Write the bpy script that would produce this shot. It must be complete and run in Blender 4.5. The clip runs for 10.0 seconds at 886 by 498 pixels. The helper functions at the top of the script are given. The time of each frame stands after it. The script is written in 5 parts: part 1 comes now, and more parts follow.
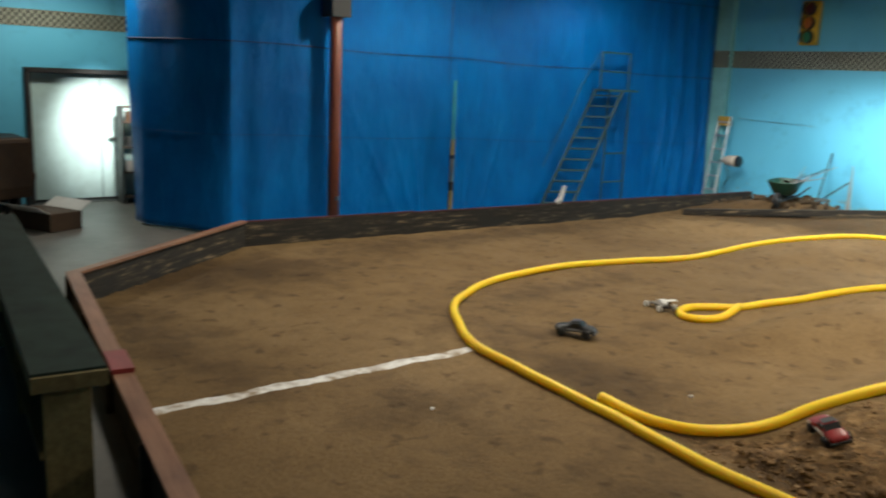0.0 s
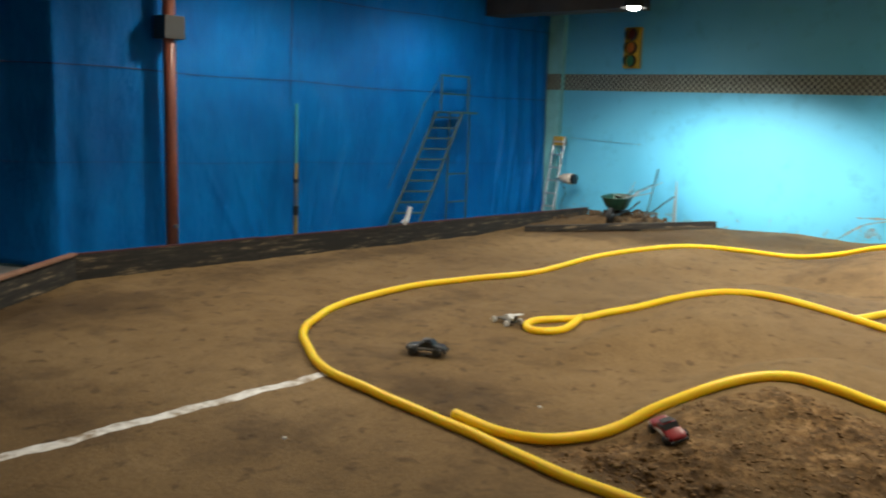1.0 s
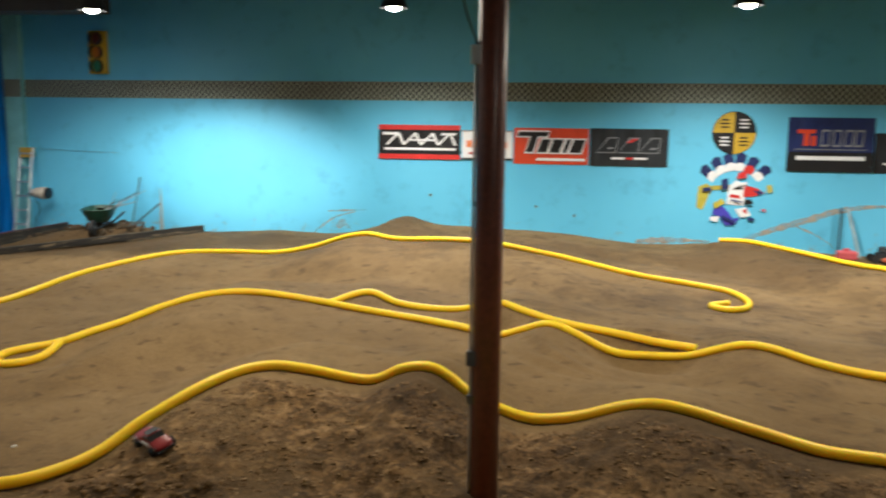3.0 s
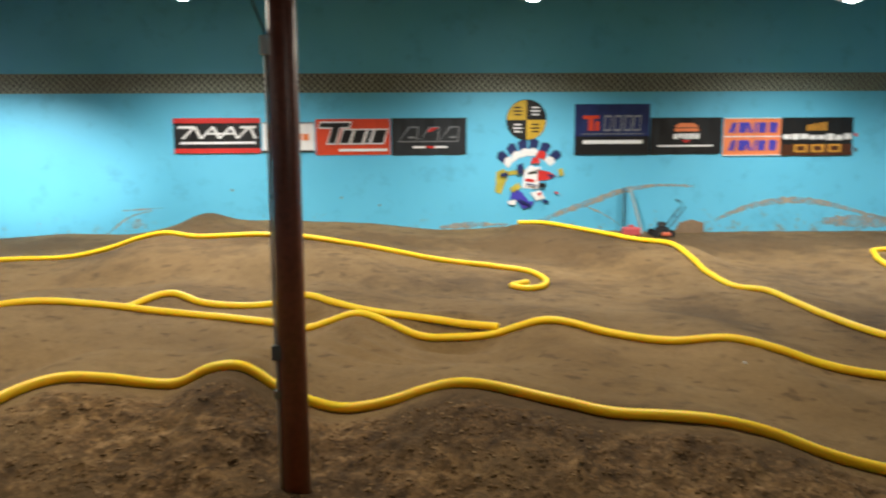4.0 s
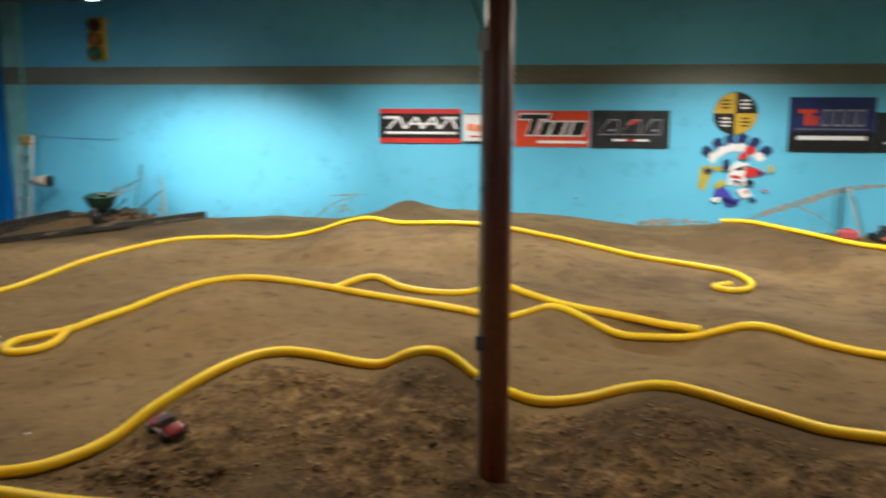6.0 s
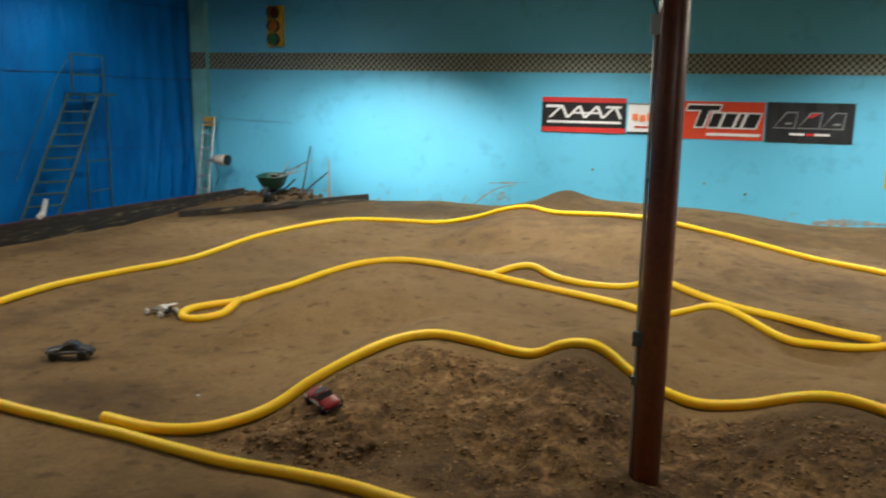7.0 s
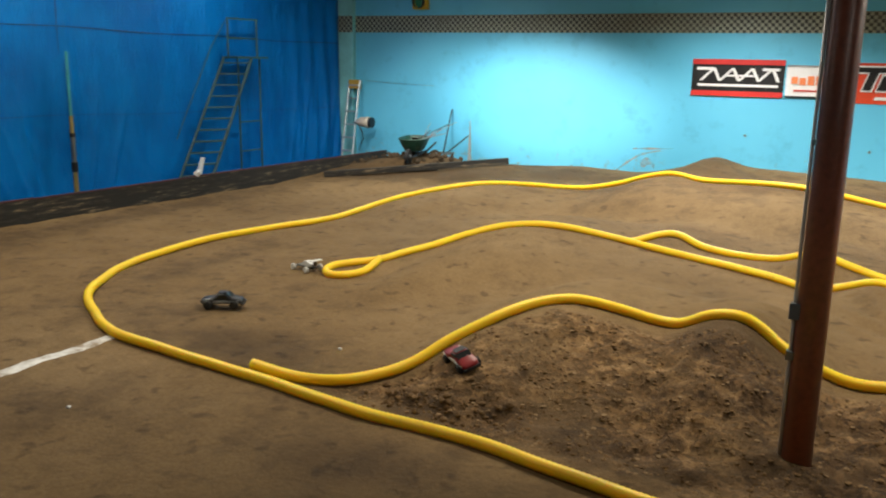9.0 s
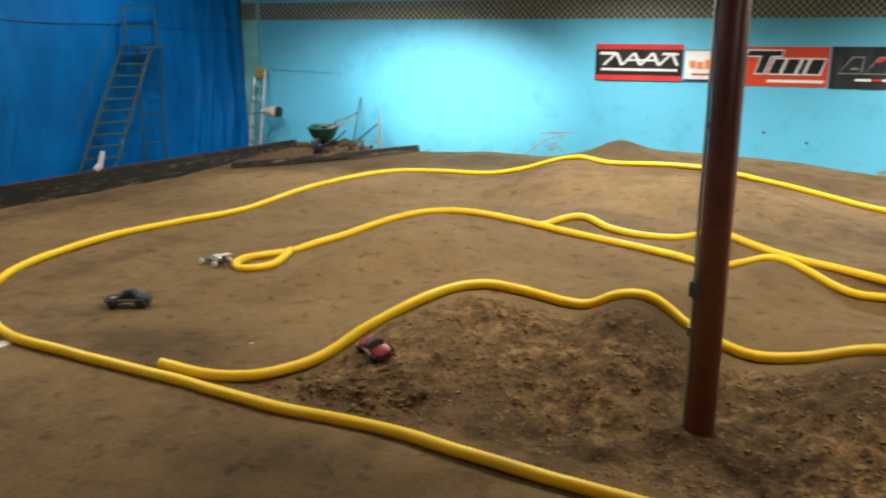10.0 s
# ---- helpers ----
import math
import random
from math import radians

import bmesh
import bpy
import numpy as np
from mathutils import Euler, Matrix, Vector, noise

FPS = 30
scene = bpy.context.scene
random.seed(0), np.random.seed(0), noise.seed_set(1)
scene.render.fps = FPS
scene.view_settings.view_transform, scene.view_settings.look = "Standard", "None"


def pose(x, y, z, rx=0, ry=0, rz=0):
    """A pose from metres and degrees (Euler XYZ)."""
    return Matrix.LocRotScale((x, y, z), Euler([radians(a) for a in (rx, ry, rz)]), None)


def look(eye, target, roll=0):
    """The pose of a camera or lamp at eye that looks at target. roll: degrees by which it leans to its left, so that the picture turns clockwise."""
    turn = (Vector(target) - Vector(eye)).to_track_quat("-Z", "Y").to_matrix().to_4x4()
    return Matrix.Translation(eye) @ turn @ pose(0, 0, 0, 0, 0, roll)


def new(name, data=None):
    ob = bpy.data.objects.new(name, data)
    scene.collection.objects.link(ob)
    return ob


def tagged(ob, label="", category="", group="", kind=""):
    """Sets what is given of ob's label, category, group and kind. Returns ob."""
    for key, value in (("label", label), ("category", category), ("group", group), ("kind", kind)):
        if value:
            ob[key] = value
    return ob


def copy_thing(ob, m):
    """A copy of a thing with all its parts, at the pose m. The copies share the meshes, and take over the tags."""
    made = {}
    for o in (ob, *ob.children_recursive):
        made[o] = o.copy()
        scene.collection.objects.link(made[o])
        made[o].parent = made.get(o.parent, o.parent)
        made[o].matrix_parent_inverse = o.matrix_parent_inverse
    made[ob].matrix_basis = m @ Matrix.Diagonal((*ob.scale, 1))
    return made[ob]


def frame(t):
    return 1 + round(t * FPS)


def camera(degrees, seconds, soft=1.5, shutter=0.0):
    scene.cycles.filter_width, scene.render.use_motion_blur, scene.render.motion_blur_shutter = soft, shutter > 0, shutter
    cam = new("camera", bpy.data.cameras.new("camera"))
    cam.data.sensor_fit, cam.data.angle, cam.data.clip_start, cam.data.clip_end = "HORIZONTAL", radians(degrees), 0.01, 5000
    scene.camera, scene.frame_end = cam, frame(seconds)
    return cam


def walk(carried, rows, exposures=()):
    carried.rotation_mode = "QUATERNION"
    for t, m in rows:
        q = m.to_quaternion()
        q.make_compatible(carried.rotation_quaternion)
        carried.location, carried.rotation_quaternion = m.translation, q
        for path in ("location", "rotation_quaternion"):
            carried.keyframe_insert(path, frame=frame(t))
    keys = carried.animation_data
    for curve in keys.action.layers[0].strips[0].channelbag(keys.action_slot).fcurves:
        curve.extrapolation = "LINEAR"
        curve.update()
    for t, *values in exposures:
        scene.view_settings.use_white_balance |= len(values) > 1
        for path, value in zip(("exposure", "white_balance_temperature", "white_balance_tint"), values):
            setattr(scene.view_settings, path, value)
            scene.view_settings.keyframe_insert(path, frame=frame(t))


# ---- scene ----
cam = camera(54.89, 10.0, soft=2.0, shutter=0.7)
PATH = [
    (0, (-0.145, 0.014, 2.173), (-3.996, 3.044, 1.183), 2.53),
    (0.3, (-0.161, 0.033, 2.177), (-3.837, 3.288, 1.229), 2.49),
    (0.5, (-0.162, 0.034, 2.161), (-3.689, 3.466, 1.277), 2.35),
    (1, (-0.162, 0.038, 2.153), (-3.434, 3.729, 1.332), 2.11),
    (1.5, (-0.132, 0.100, 2.154), (-2.924, 4.167, 1.340), 1.60),
    (2, (-0.060, 0.139, 2.163), (-1.853, 4.734, 1.342), 1.46),
    (2.2, (-0.028, 0.132, 2.169), (-1.511, 4.839, 1.366), 1.30),
    (3.3, (0.101, 0.071, 2.170), (-0.360, 4.998, 1.451), 0.49),
    (3.5, (0.116, 0.063, 2.171), (-0.086, 5.005, 1.433), 0.24),
    (4, (0.133, 0.056, 2.166), (0.472, 4.986, 1.400), -0.32),
    (4.5, (0.122, 0.072, 2.168), (0.748, 4.967, 1.360), -0.85),
    (5, (0.110, 0.066, 2.157), (0.489, 4.985, 1.349), -0.88),
    (5.5, (0.067, 0.060, 2.167), (-0.028, 4.989, 1.335), -0.14),
    (6, (0.028, 0.047, 2.191), (-0.725, 4.922, 1.371), 0.18),
    (6.2, (0.012, 0.064, 2.186), (-0.999, 4.894, 1.374), 0.42),
    (7.5, (-0.005, 0.090, 2.169), (-1.898, 4.612, 1.187), 1.31),
    (8, (-0.029, 0.089, 2.158), (-2.243, 4.443, 1.089), 1.49),
    (8.5, (-0.046, 0.094, 2.139), (-2.458, 4.338, 1.054), 1.56),
    (9, (-0.053, 0.119, 2.128), (-2.384, 4.404, 1.029), 0.95),
    (9.5, (-0.030, 0.122, 2.141), (-2.194, 4.484, 1.001), 0.43),
    (10, (-0.023, 0.136, 2.139), (-1.900, 4.621, 0.972), 0.42),
]
walk(cam, [(t, look(eye, target, roll)) for t, eye, target, roll in PATH],
     exposures=[(0, 0.02), (0.5, 0.03), (1.0, 0.02), (2.0, 0.0), (3.3, -0.18), (5.0, -0.16), (6.0, -0.27), (7.4, -0.36), (8.0, -0.17), (8.6, -0.03), (10, 0.03)])

# ---- world and light ----
world = bpy.data.worlds.new("world")
scene.world = world
world.use_nodes = True
world.node_tree.nodes["Background"].inputs[0].default_value = (0.35, 0.45, 0.5, 1)
world.node_tree.nodes["Background"].inputs[1].default_value = 0.02

WALL_Y = 14.8          # inner face of the teal wall with the banners
WEST_X = -14.5         # inner face of the far side wall with the door
CEIL_Z = 4.7
R_HOSE = 0.039


def spot(name, place, target, watts, degrees, blend, colour, radius=0.18):
    data = bpy.data.lights.new(name, "SPOT")
    data.energy, data.spot_size, data.spot_blend = watts, radians(degrees), blend
    data.color, data.shadow_soft_size = colour, radius
    ob = new(name, data)
    ob.matrix_world = look(place, target)
    return ob


COOL = (0.98, 0.96, 0.89)
WARM = (1.0, 0.93, 0.76)
LAMP_Z = 3.81
# outside the y 12.4 row all are unseen, mostly added to fit brightness
# x, y, z, watts, cone
LAMPS = [(-7.27, 12.4, LAMP_Z, 540, 136), (-2.6, 12.4, LAMP_Z, 1300, 146), (2.27, 12.4, LAMP_Z, 1300, 146), (6.95, 12.4, LAMP_Z, 1200, 146),
         (11.6, 12.4, LAMP_Z, 1150, 146), (-7.0, 5.2, LAMP_Z, 235, 130), (-2.5, 6.8, LAMP_Z, 480, 158), (2.1, 6.8, LAMP_Z, 430, 158),
         (6.7, 6.8, LAMP_Z, 170, 160), (-4.6, 2.0, LAMP_Z, 82, 150), (1.8, 1.8, LAMP_Z, 45, 160), (-8.9, 10.8, 4.2, 175, 164), (-8.9, 7.2, 4.2, 270, 164), (-12.9, 3.3, LAMP_Z, 150, 160), (-6.2, 9.0, 4.1, 30, 150)]
for lx, ly, lz, watts, cone in LAMPS:
    spot("lamp_or_fill_light", (lx, ly, lz - 0.06), (lx, ly, 0), watts, cone, 1.0 if ly > 12 else 0.6, COOL if ly > 8 else WARM)
# two added spots at an unseen lamp make the bright pool beside the corner
for watts, degrees, aim, wide in ((2200, 23, (-5.95, 14.8, 1.38), 2.1), (950, 38, (-7.0, 14.8, 0.9), 1.8)):
    flood = spot("lamp_or_fill_light", (-6.2, 9.0, 4.05), aim, watts, degrees, 1.0, (1.0, 0.98, 0.92))
    flood.scale = (wide, 1.0, 1.0)
# added spot without a fixture, for the bright patch on the door
spot("door_fill_spot", (-12.7, 4.2, 2.7), (-14.5, 4.12, 1.20), 1000, 40, 1.0, COOL)

# ---- materials ----


def mat(name):
    m = bpy.data.materials.new(name)
    m.use_nodes = True
    return m, m.node_tree.nodes, m.node_tree.links, m.node_tree.nodes["Principled BSDF"]


def noise_node(n, l, scale, detail=4.0, rough=0.6, coord="Object", stretch=None):
    tc = n.new("ShaderNodeTexCoord")
    tex = n.new("ShaderNodeTexNoise")
    tex.inputs["Scale"].default_value, tex.inputs["Detail"].default_value = scale, detail
    tex.inputs["Roughness"].default_value = rough
    if stretch:
        mp = n.new("ShaderNodeMapping")
        mp.inputs["Scale"].default_value = stretch
        l.new(tc.outputs[coord], mp.inputs[0])
        l.new(mp.outputs[0], tex.inputs["Vector"])
    else:
        l.new(tc.outputs[coord], tex.inputs["Vector"])
    return tex.outputs["Fac"]


def ramp(n, l, fac, stops):
    r = n.new("ShaderNodeValToRGB")
    while len(r.color_ramp.elements) < len(stops):
        r.color_ramp.elements.new(0.5)
    for e, (p, c) in zip(r.color_ramp.elements, stops):
        e.position, e.color = p, (*c, 1) if len(c) == 3 else c
    l.new(fac, r.inputs[0])
    return r.outputs[0]


def mixc(n, l, fac, a, b, mode="MIX"):
    m = n.new("ShaderNodeMix")
    m.data_type, m.blend_type = "RGBA", mode
    for sock, v in ((m.inputs[0], fac), (m.inputs[6], a), (m.inputs[7], b)):
        if isinstance(v, (int, float)):
            sock.default_value = v
        elif isinstance(v, tuple):
            sock.default_value = (*v, 1)
        else:
            l.new(v, sock)
    return m.outputs[2]


def bump(n, l, height, strength, distance, bsdf):
    b = n.new("ShaderNodeBump")
    b.inputs["Strength"].default_value, b.inputs["Distance"].default_value = strength, distance
    l.new(height, b.inputs["Height"])
    l.new(b.outputs[0], bsdf.inputs["Normal"])


def plain(name, colour, rough=0.6, metal=0.0, vary=0.25, scale=6.0, relief=0.0, spec=0.5):
    """A surface with blotches at two scales and, if asked, a fine relief."""
    m, n, l, b = mat(name)
    big, fine = noise_node(n, l, scale * 0.35, 3), noise_node(n, l, scale * 4, 5)
    dark = tuple(c * (1 - vary) for c in colour)
    lite = tuple(min(1, c * (1 + vary * 0.6)) for c in colour)
    c1 = ramp(n, l, big, [(0.3, dark), (0.7, lite)])
    c2 = ramp(n, l, fine, [(0.35, (1 - vary * 0.5,) * 3), (0.7, (1.0,) * 3)])
    l.new(mixc(n, l, 1.0, c1, c2, "MULTIPLY"), b.inputs["Base Color"])
    b.inputs["Roughness"].default_value, b.inputs["Metallic"].default_value = rough, metal
    b.inputs["Specular IOR Level"].default_value = spec
    if relief:
        bump(n, l, fine, 0.5, relief, b)
    return m


def dirt_material():
    m, n, l, b = mat("packed_dirt")
    at = n.new("ShaderNodeAttribute")
    at.attribute_name = "loose"
    big = noise_node(n, l, 0.45, 4, 0.6)
    mid = noise_node(n, l, 2.6, 5, 0.65)
    fine = noise_node(n, l, 28, 6, 0.7)
    moist_shade = n.new("ShaderNodeAttribute")
    moist_shade.attribute_name = "moist_shade"
    streak = noise_node(n, l, 3.4, 5, 0.6)
    packed = ramp(n, l, big, [(0.3, (0.135, 0.080, 0.031)), (0.48, (0.196, 0.121, 0.050)), (0.72, (0.262, 0.169, 0.078))])
    lump = noise_node(n, l, 8.0, 3, 0.55)
    soil = ramp(n, l, lump, [(0.34, (0.122, 0.068, 0.025)), (0.5, (0.212, 0.122, 0.048)), (0.66, (0.315, 0.195, 0.090))])
    # crumbs: each cell of broken earth has its own tone
    tc, cells = n.new("ShaderNodeTexCoord"), n.new("ShaderNodeTexVoronoi")
    cells.inputs["Scale"].default_value, cells.inputs["Randomness"].default_value = 32.0, 1.0
    sway = n.new("ShaderNodeMix")
    sway.data_type, sway.blend_type, sway.clamp_factor = "RGBA", "ADD", False
    wob = n.new("ShaderNodeTexNoise")
    wob.inputs["Scale"].default_value = 14.0
    l.new(tc.outputs["Object"], wob.inputs["Vector"])
    sway.inputs[0].default_value = 0.06
    l.new(tc.outputs["Object"], sway.inputs[6]), l.new(wob.outputs["Color"], sway.inputs[7]), l.new(sway.outputs[2], cells.inputs["Vector"])
    tone = n.new("ShaderNodeSeparateColor")
    l.new(cells.outputs["Color"], tone.inputs[0])
    soil = mixc(n, l, 1.0, soil, ramp(n, l, tone.outputs[0], [(0.0, (0.50, 0.48, 0.46)), (0.5, (0.97, 0.96, 0.95)), (1.0, (1.48, 1.46, 1.44))]), "MULTIPLY")
    patchy = noise_node(n, l, 1.1, 3, 0.5)
    soil = mixc(n, l, 1.0, soil, ramp(n, l, patchy, [(0.36, (0.70, 0.67, 0.64)), (0.60, (1.02, 1.0, 0.98))]), "MULTIPLY")
    c = mixc(n, l, at.outputs["Fac"], packed, soil)
    c = mixc(n, l, 1.0, c, ramp(n, l, streak, [(0.30, (0.90, 0.89, 0.88)), (0.46, (1, 1, 1))]), "MULTIPLY")
    c = mixc(n, l, 1.0, c, ramp(n, l, mid, [(0.3, (0.86, 0.85, 0.84)), (0.47, (1, 1, 1))]), "MULTIPLY")
    # short scuffs left by tyres
    scuff = noise_node(n, l, 6.5, 2, 0.5)
    c = mixc(n, l, 1.0, c, ramp(n, l, scuff, [(0.0, (1, 1, 1)), (0.60, (1, 1, 1)), (0.71, (0.58, 0.56, 0.53))]), "MULTIPLY")
    c = mixc(n, l, 1.0, c, ramp(n, l, fine, [(0.3, (0.78, 0.78, 0.78)), (0.6, (1, 1, 1)), (0.8, (1.12, 1.11, 1.08))]), "MULTIPLY")
    # moist earth and painted-in shade, edged by the lumps
    edge = n.new("ShaderNodeMath")
    edge.operation = "MULTIPLY_ADD"
    edge.inputs[1].default_value = 1.6
    less = n.new("ShaderNodeMath")
    less.operation = "SUBTRACT"
    less.inputs[1].default_value = 0.74
    l.new(moist_shade.outputs["Fac"], less.inputs[0])
    l.new(mid, edge.inputs[0]), l.new(less.outputs[0], edge.inputs[2])
    c = mixc(n, l, ramp(n, l, edge.outputs[0], [(0.0, (0, 0, 0)), (0.12, (0, 0, 0)), (0.62, (1, 1, 1))]), c, mixc(n, l, 1.0, c, (0.50, 0.48, 0.47), "MULTIPLY"))
    l.new(c, b.inputs["Base Color"])
    b.inputs["Roughness"].default_value = 0.85
    b.inputs["Specular IOR Level"].default_value = 0.25
    hsum = n.new("ShaderNodeMath")
    hsum.operation = "MULTIPLY_ADD"
    hsum.inputs[1].default_value = 0.9
    l.new(tone.outputs[0], hsum.inputs[0]), l.new(fine, hsum.inputs[2])
    lift = n.new("ShaderNodeMix")
    lift.data_type = "FLOAT"
    l.new(at.outputs["Fac"], lift.inputs[0]), l.new(fine, lift.inputs[2]), l.new(hsum.outputs[0], lift.inputs[3])
    bump(n, l, lift.outputs[0], 0.8, 0.018, b)
    return m


def wall_material():
    m, n, l, b = mat("teal_wall_paint")
    big = noise_node(n, l, 0.5, 3)
    mid = noise_node(n, l, 3, 5, 0.65)
    fine = noise_node(n, l, 40, 4)
    tc, sep = n.new("ShaderNodeTexCoord"), n.new("ShaderNodeSeparateXYZ")
    l.new(tc.outputs["Object"], sep.inputs[0])
    c = ramp(n, l, big, [(0.3, (0.102, 0.475, 0.70)), (0.7, (0.130, 0.53, 0.76))])
    c = mixc(n, l, 1.0, c, ramp(n, l, mid, [(0.28, (0.80, 0.82, 0.84)), (0.45, (1, 1, 1))]), "MULTIPLY")
    # splashed mud: spots that thin out upwards from the dirt
    low = n.new("ShaderNodeMapRange")
    low.inputs[1].default_value, low.inputs[2].default_value = 1.1, 0.1
    low.inputs[3].default_value, low.inputs[4].default_value = 0.0, 0.27
    l.new(sep.outputs[2], low.inputs[0])
    spots = noise_node(n, l, 5.5, 6, 0.75)
    add = n.new("ShaderNodeMath")
    l.new(low.outputs[0], add.inputs[0]), l.new(spots, add.inputs[1])
    mud = ramp(n, l, add.outputs[0], [(0.78, (0, 0, 0)), (0.90, (0.8, 0.8, 0.8))])
    c = mixc(n, l, mud, c, (0.24, 0.18, 0.11))
    l.new(c, b.inputs["Base Color"])
    b.inputs["Roughness"].default_value = 0.55
    bump(n, l, fine, 0.25, 0.006, b)
    return m


def checker_material():
    m, n, l, b = mat("checkered_band_paint")
    tc, ck = n.new("ShaderNodeTexCoord"), n.new("ShaderNodeTexChecker")
    mp = n.new("ShaderNodeMapping")
    mp.inputs["Location"].default_value = (0.013, 0.5, 0.0)
    l.new(tc.outputs["Object"], mp.inputs[0]), l.new(mp.outputs[0], ck.inputs["Vector"])
    ck.inputs["Scale"].default_value = 1 / 0.0535
    ck.inputs[1].default_value, ck.inputs[2].default_value = (0.30, 0.33, 0.26, 1), (0.035, 0.04, 0.035, 1)
    wear = noise_node(n, l, 1.3, 5, 0.7)
    c = mixc(n, l, ramp(n, l, wear, [(0.5, (0, 0, 0)), (0.72, (0.65, 0.65, 0.65))]), ck.outputs[0], (0.13, 0.13, 0.095))
    l.new(c, b.inputs["Base Color"])
    b.inputs["Roughness"].default_value = 0.6
    return m


def tarp_material():
    m, n, l, b = mat("blue_tarpaulin")
    big = noise_node(n, l, 0.8, 3)
    crease = noise_node(n, l, 2.2, 5, 0.62, stretch=(1, 1.0, 0.4))
    weave = noise_node(n, l, 60, 3)
    c = ramp(n, l, big, [(0.3, (0.0002, 0.118, 0.41)), (0.7, (0.0004, 0.172, 0.53))])
    c = mixc(n, l, 1.0, c, ramp(n, l, crease, [(0.3, (0.72, 0.75, 0.8)), (0.55, (1, 1, 1))]), "MULTIPLY")
    l.new(c, b.inputs["Base Color"])
    b.inputs["Roughness"].default_value = 0.30
    b.inputs["Specular IOR Level"].default_value = 0.13
    mx = n.new("ShaderNodeMath")
    mx.operation = "MULTIPLY_ADD"
    mx.inputs[1].default_value = 0.15
    l.new(weave, mx.inputs[0]), l.new(crease, mx.inputs[2])
    bump(n, l, mx.outputs[0], 0.9, 0.10, b)
    return m


def rust_material():
    m, n, l, b = mat("rust_red_steel")
    mid, fine = noise_node(n, l, 2.5, 5, 0.65, stretch=(1, 1, 0.3)), noise_node(n, l, 30, 5)
    c = ramp(n, l, mid, [(0.3, (0.135, 0.038, 0.020)), (0.55, (0.26, 0.074, 0.040)), (0.75, (0.37, 0.135, 0.080))])
    c = mixc(n, l, 1.0, c, ramp(n, l, fine, [(0.35, (0.75,) * 3), (0.6, (1,) * 3)]), "MULTIPLY")
    l.new(c, b.inputs["Base Color"])
    b.inputs["Roughness"].default_value, b.inputs["Metallic"].default_value = 0.42, 0.0
    b.inputs["Coat Weight"].default_value, b.inputs["Coat Roughness"].default_value = 0.4, 0.36
    bump(n, l, fine, 0.3, 0.004, b)
    return m


def board_material():
    m, n, l, b = mat("worn_black_board")
    grain = noise_node(n, l, 2.0, 6, 0.7, stretch=(1.0, 1.0, 9.0))
    mid = noise_node(n, l, 1.7, 5, 0.65)
    c = ramp(n, l, grain, [(0.44, (0.026, 0.024, 0.021)), (0.56, (0.058, 0.049, 0.038)), (0.66, (0.30, 0.22, 0.13))])
    c = mixc(n, l, ramp(n, l, mid, [(0.36, (0, 0, 0)), (0.56, (1, 1, 1))]), (0.028, 0.026, 0.023), c)
    l.new(c, b.inputs["Base Color"])
    b.inputs["Roughness"].default_value = 0.75
    b.inputs["Specular IOR Level"].default_value = 0.25
    bump(n, l, grain, 0.4, 0.01, b)
    return m


def wood(name, a, c2, rough=0.6):
    m, n, l, b = mat(name)
    grain = noise_node(n, l, 3.0, 6, 0.65, stretch=(0.6, 9.0, 9.0))
    mid = noise_node(n, l, 2.2, 3)
    c = ramp(n, l, grain, [(0.3, a), (0.7, c2)])
    c = mixc(n, l, 1.0, c, ramp(n, l, mid, [(0.3, (0.7,) * 3), (0.6, (1,) * 3)]), "MULTIPLY")
    l.new(c, b.inputs["Base Color"])
    b.inputs["Roughness"].default_value = rough
    bump(n, l, grain, 0.3, 0.004, b)
    return m


def hose_material():
    m, n, l, b = mat("yellow_drain_pipe")
    big, mid = noise_node(n, l, 1.2, 3), noise_node(n, l, 9, 5, 0.7)
    c = ramp(n, l, big, [(0.3, (0.87, 0.55, 0.004)), (0.7, (0.95, 0.65, 0.007))])
    dirt = ramp(n, l, mid, [(0.62, (0, 0, 0)), (0.80, (0.55, 0.55, 0.55))])
    c = mixc(n, l, dirt, c, (0.33, 0.19, 0.05))
    l.new(c, b.inputs["Base Color"])
    b.inputs["Roughness"].default_value = 0.5
    # thin translucent plastic
    b.inputs["Subsurface Weight"].default_value, b.inputs["Subsurface Scale"].default_value = 0.55, 0.06
    b.inputs["Subsurface Radius"].default_value = (1.0, 0.6, 0.08)
    return m


def emission(name, colour, strength):
    m, n, l, b = mat(name)
    b.inputs["Base Color"].default_value = (*colour, 1)
    b.inputs["Emission Color"].default_value, b.inputs["Emission Strength"].default_value = (*colour, 1), strength
    return m


def line_material():
    m, n, l, b = mat("white_lime_line")
    mid, fine = noise_node(n, l, 4, 5, 0.7), noise_node(n, l, 25, 5)
    c = ramp(n, l, mid, [(0.38, (0.32, 0.24, 0.16)), (0.50, (0.70, 0.67, 0.64)), (0.66, (0.88, 0.87, 0.86))])
    c = mixc(n, l, 1.0, c, ramp(n, l, fine, [(0.35, (0.8,) * 3), (0.6, (1,) * 3)]), "MULTIPLY")
    l.new(c, b.inputs["Base Color"])
    b.inputs["Roughness"].default_value = 0.8
    return m


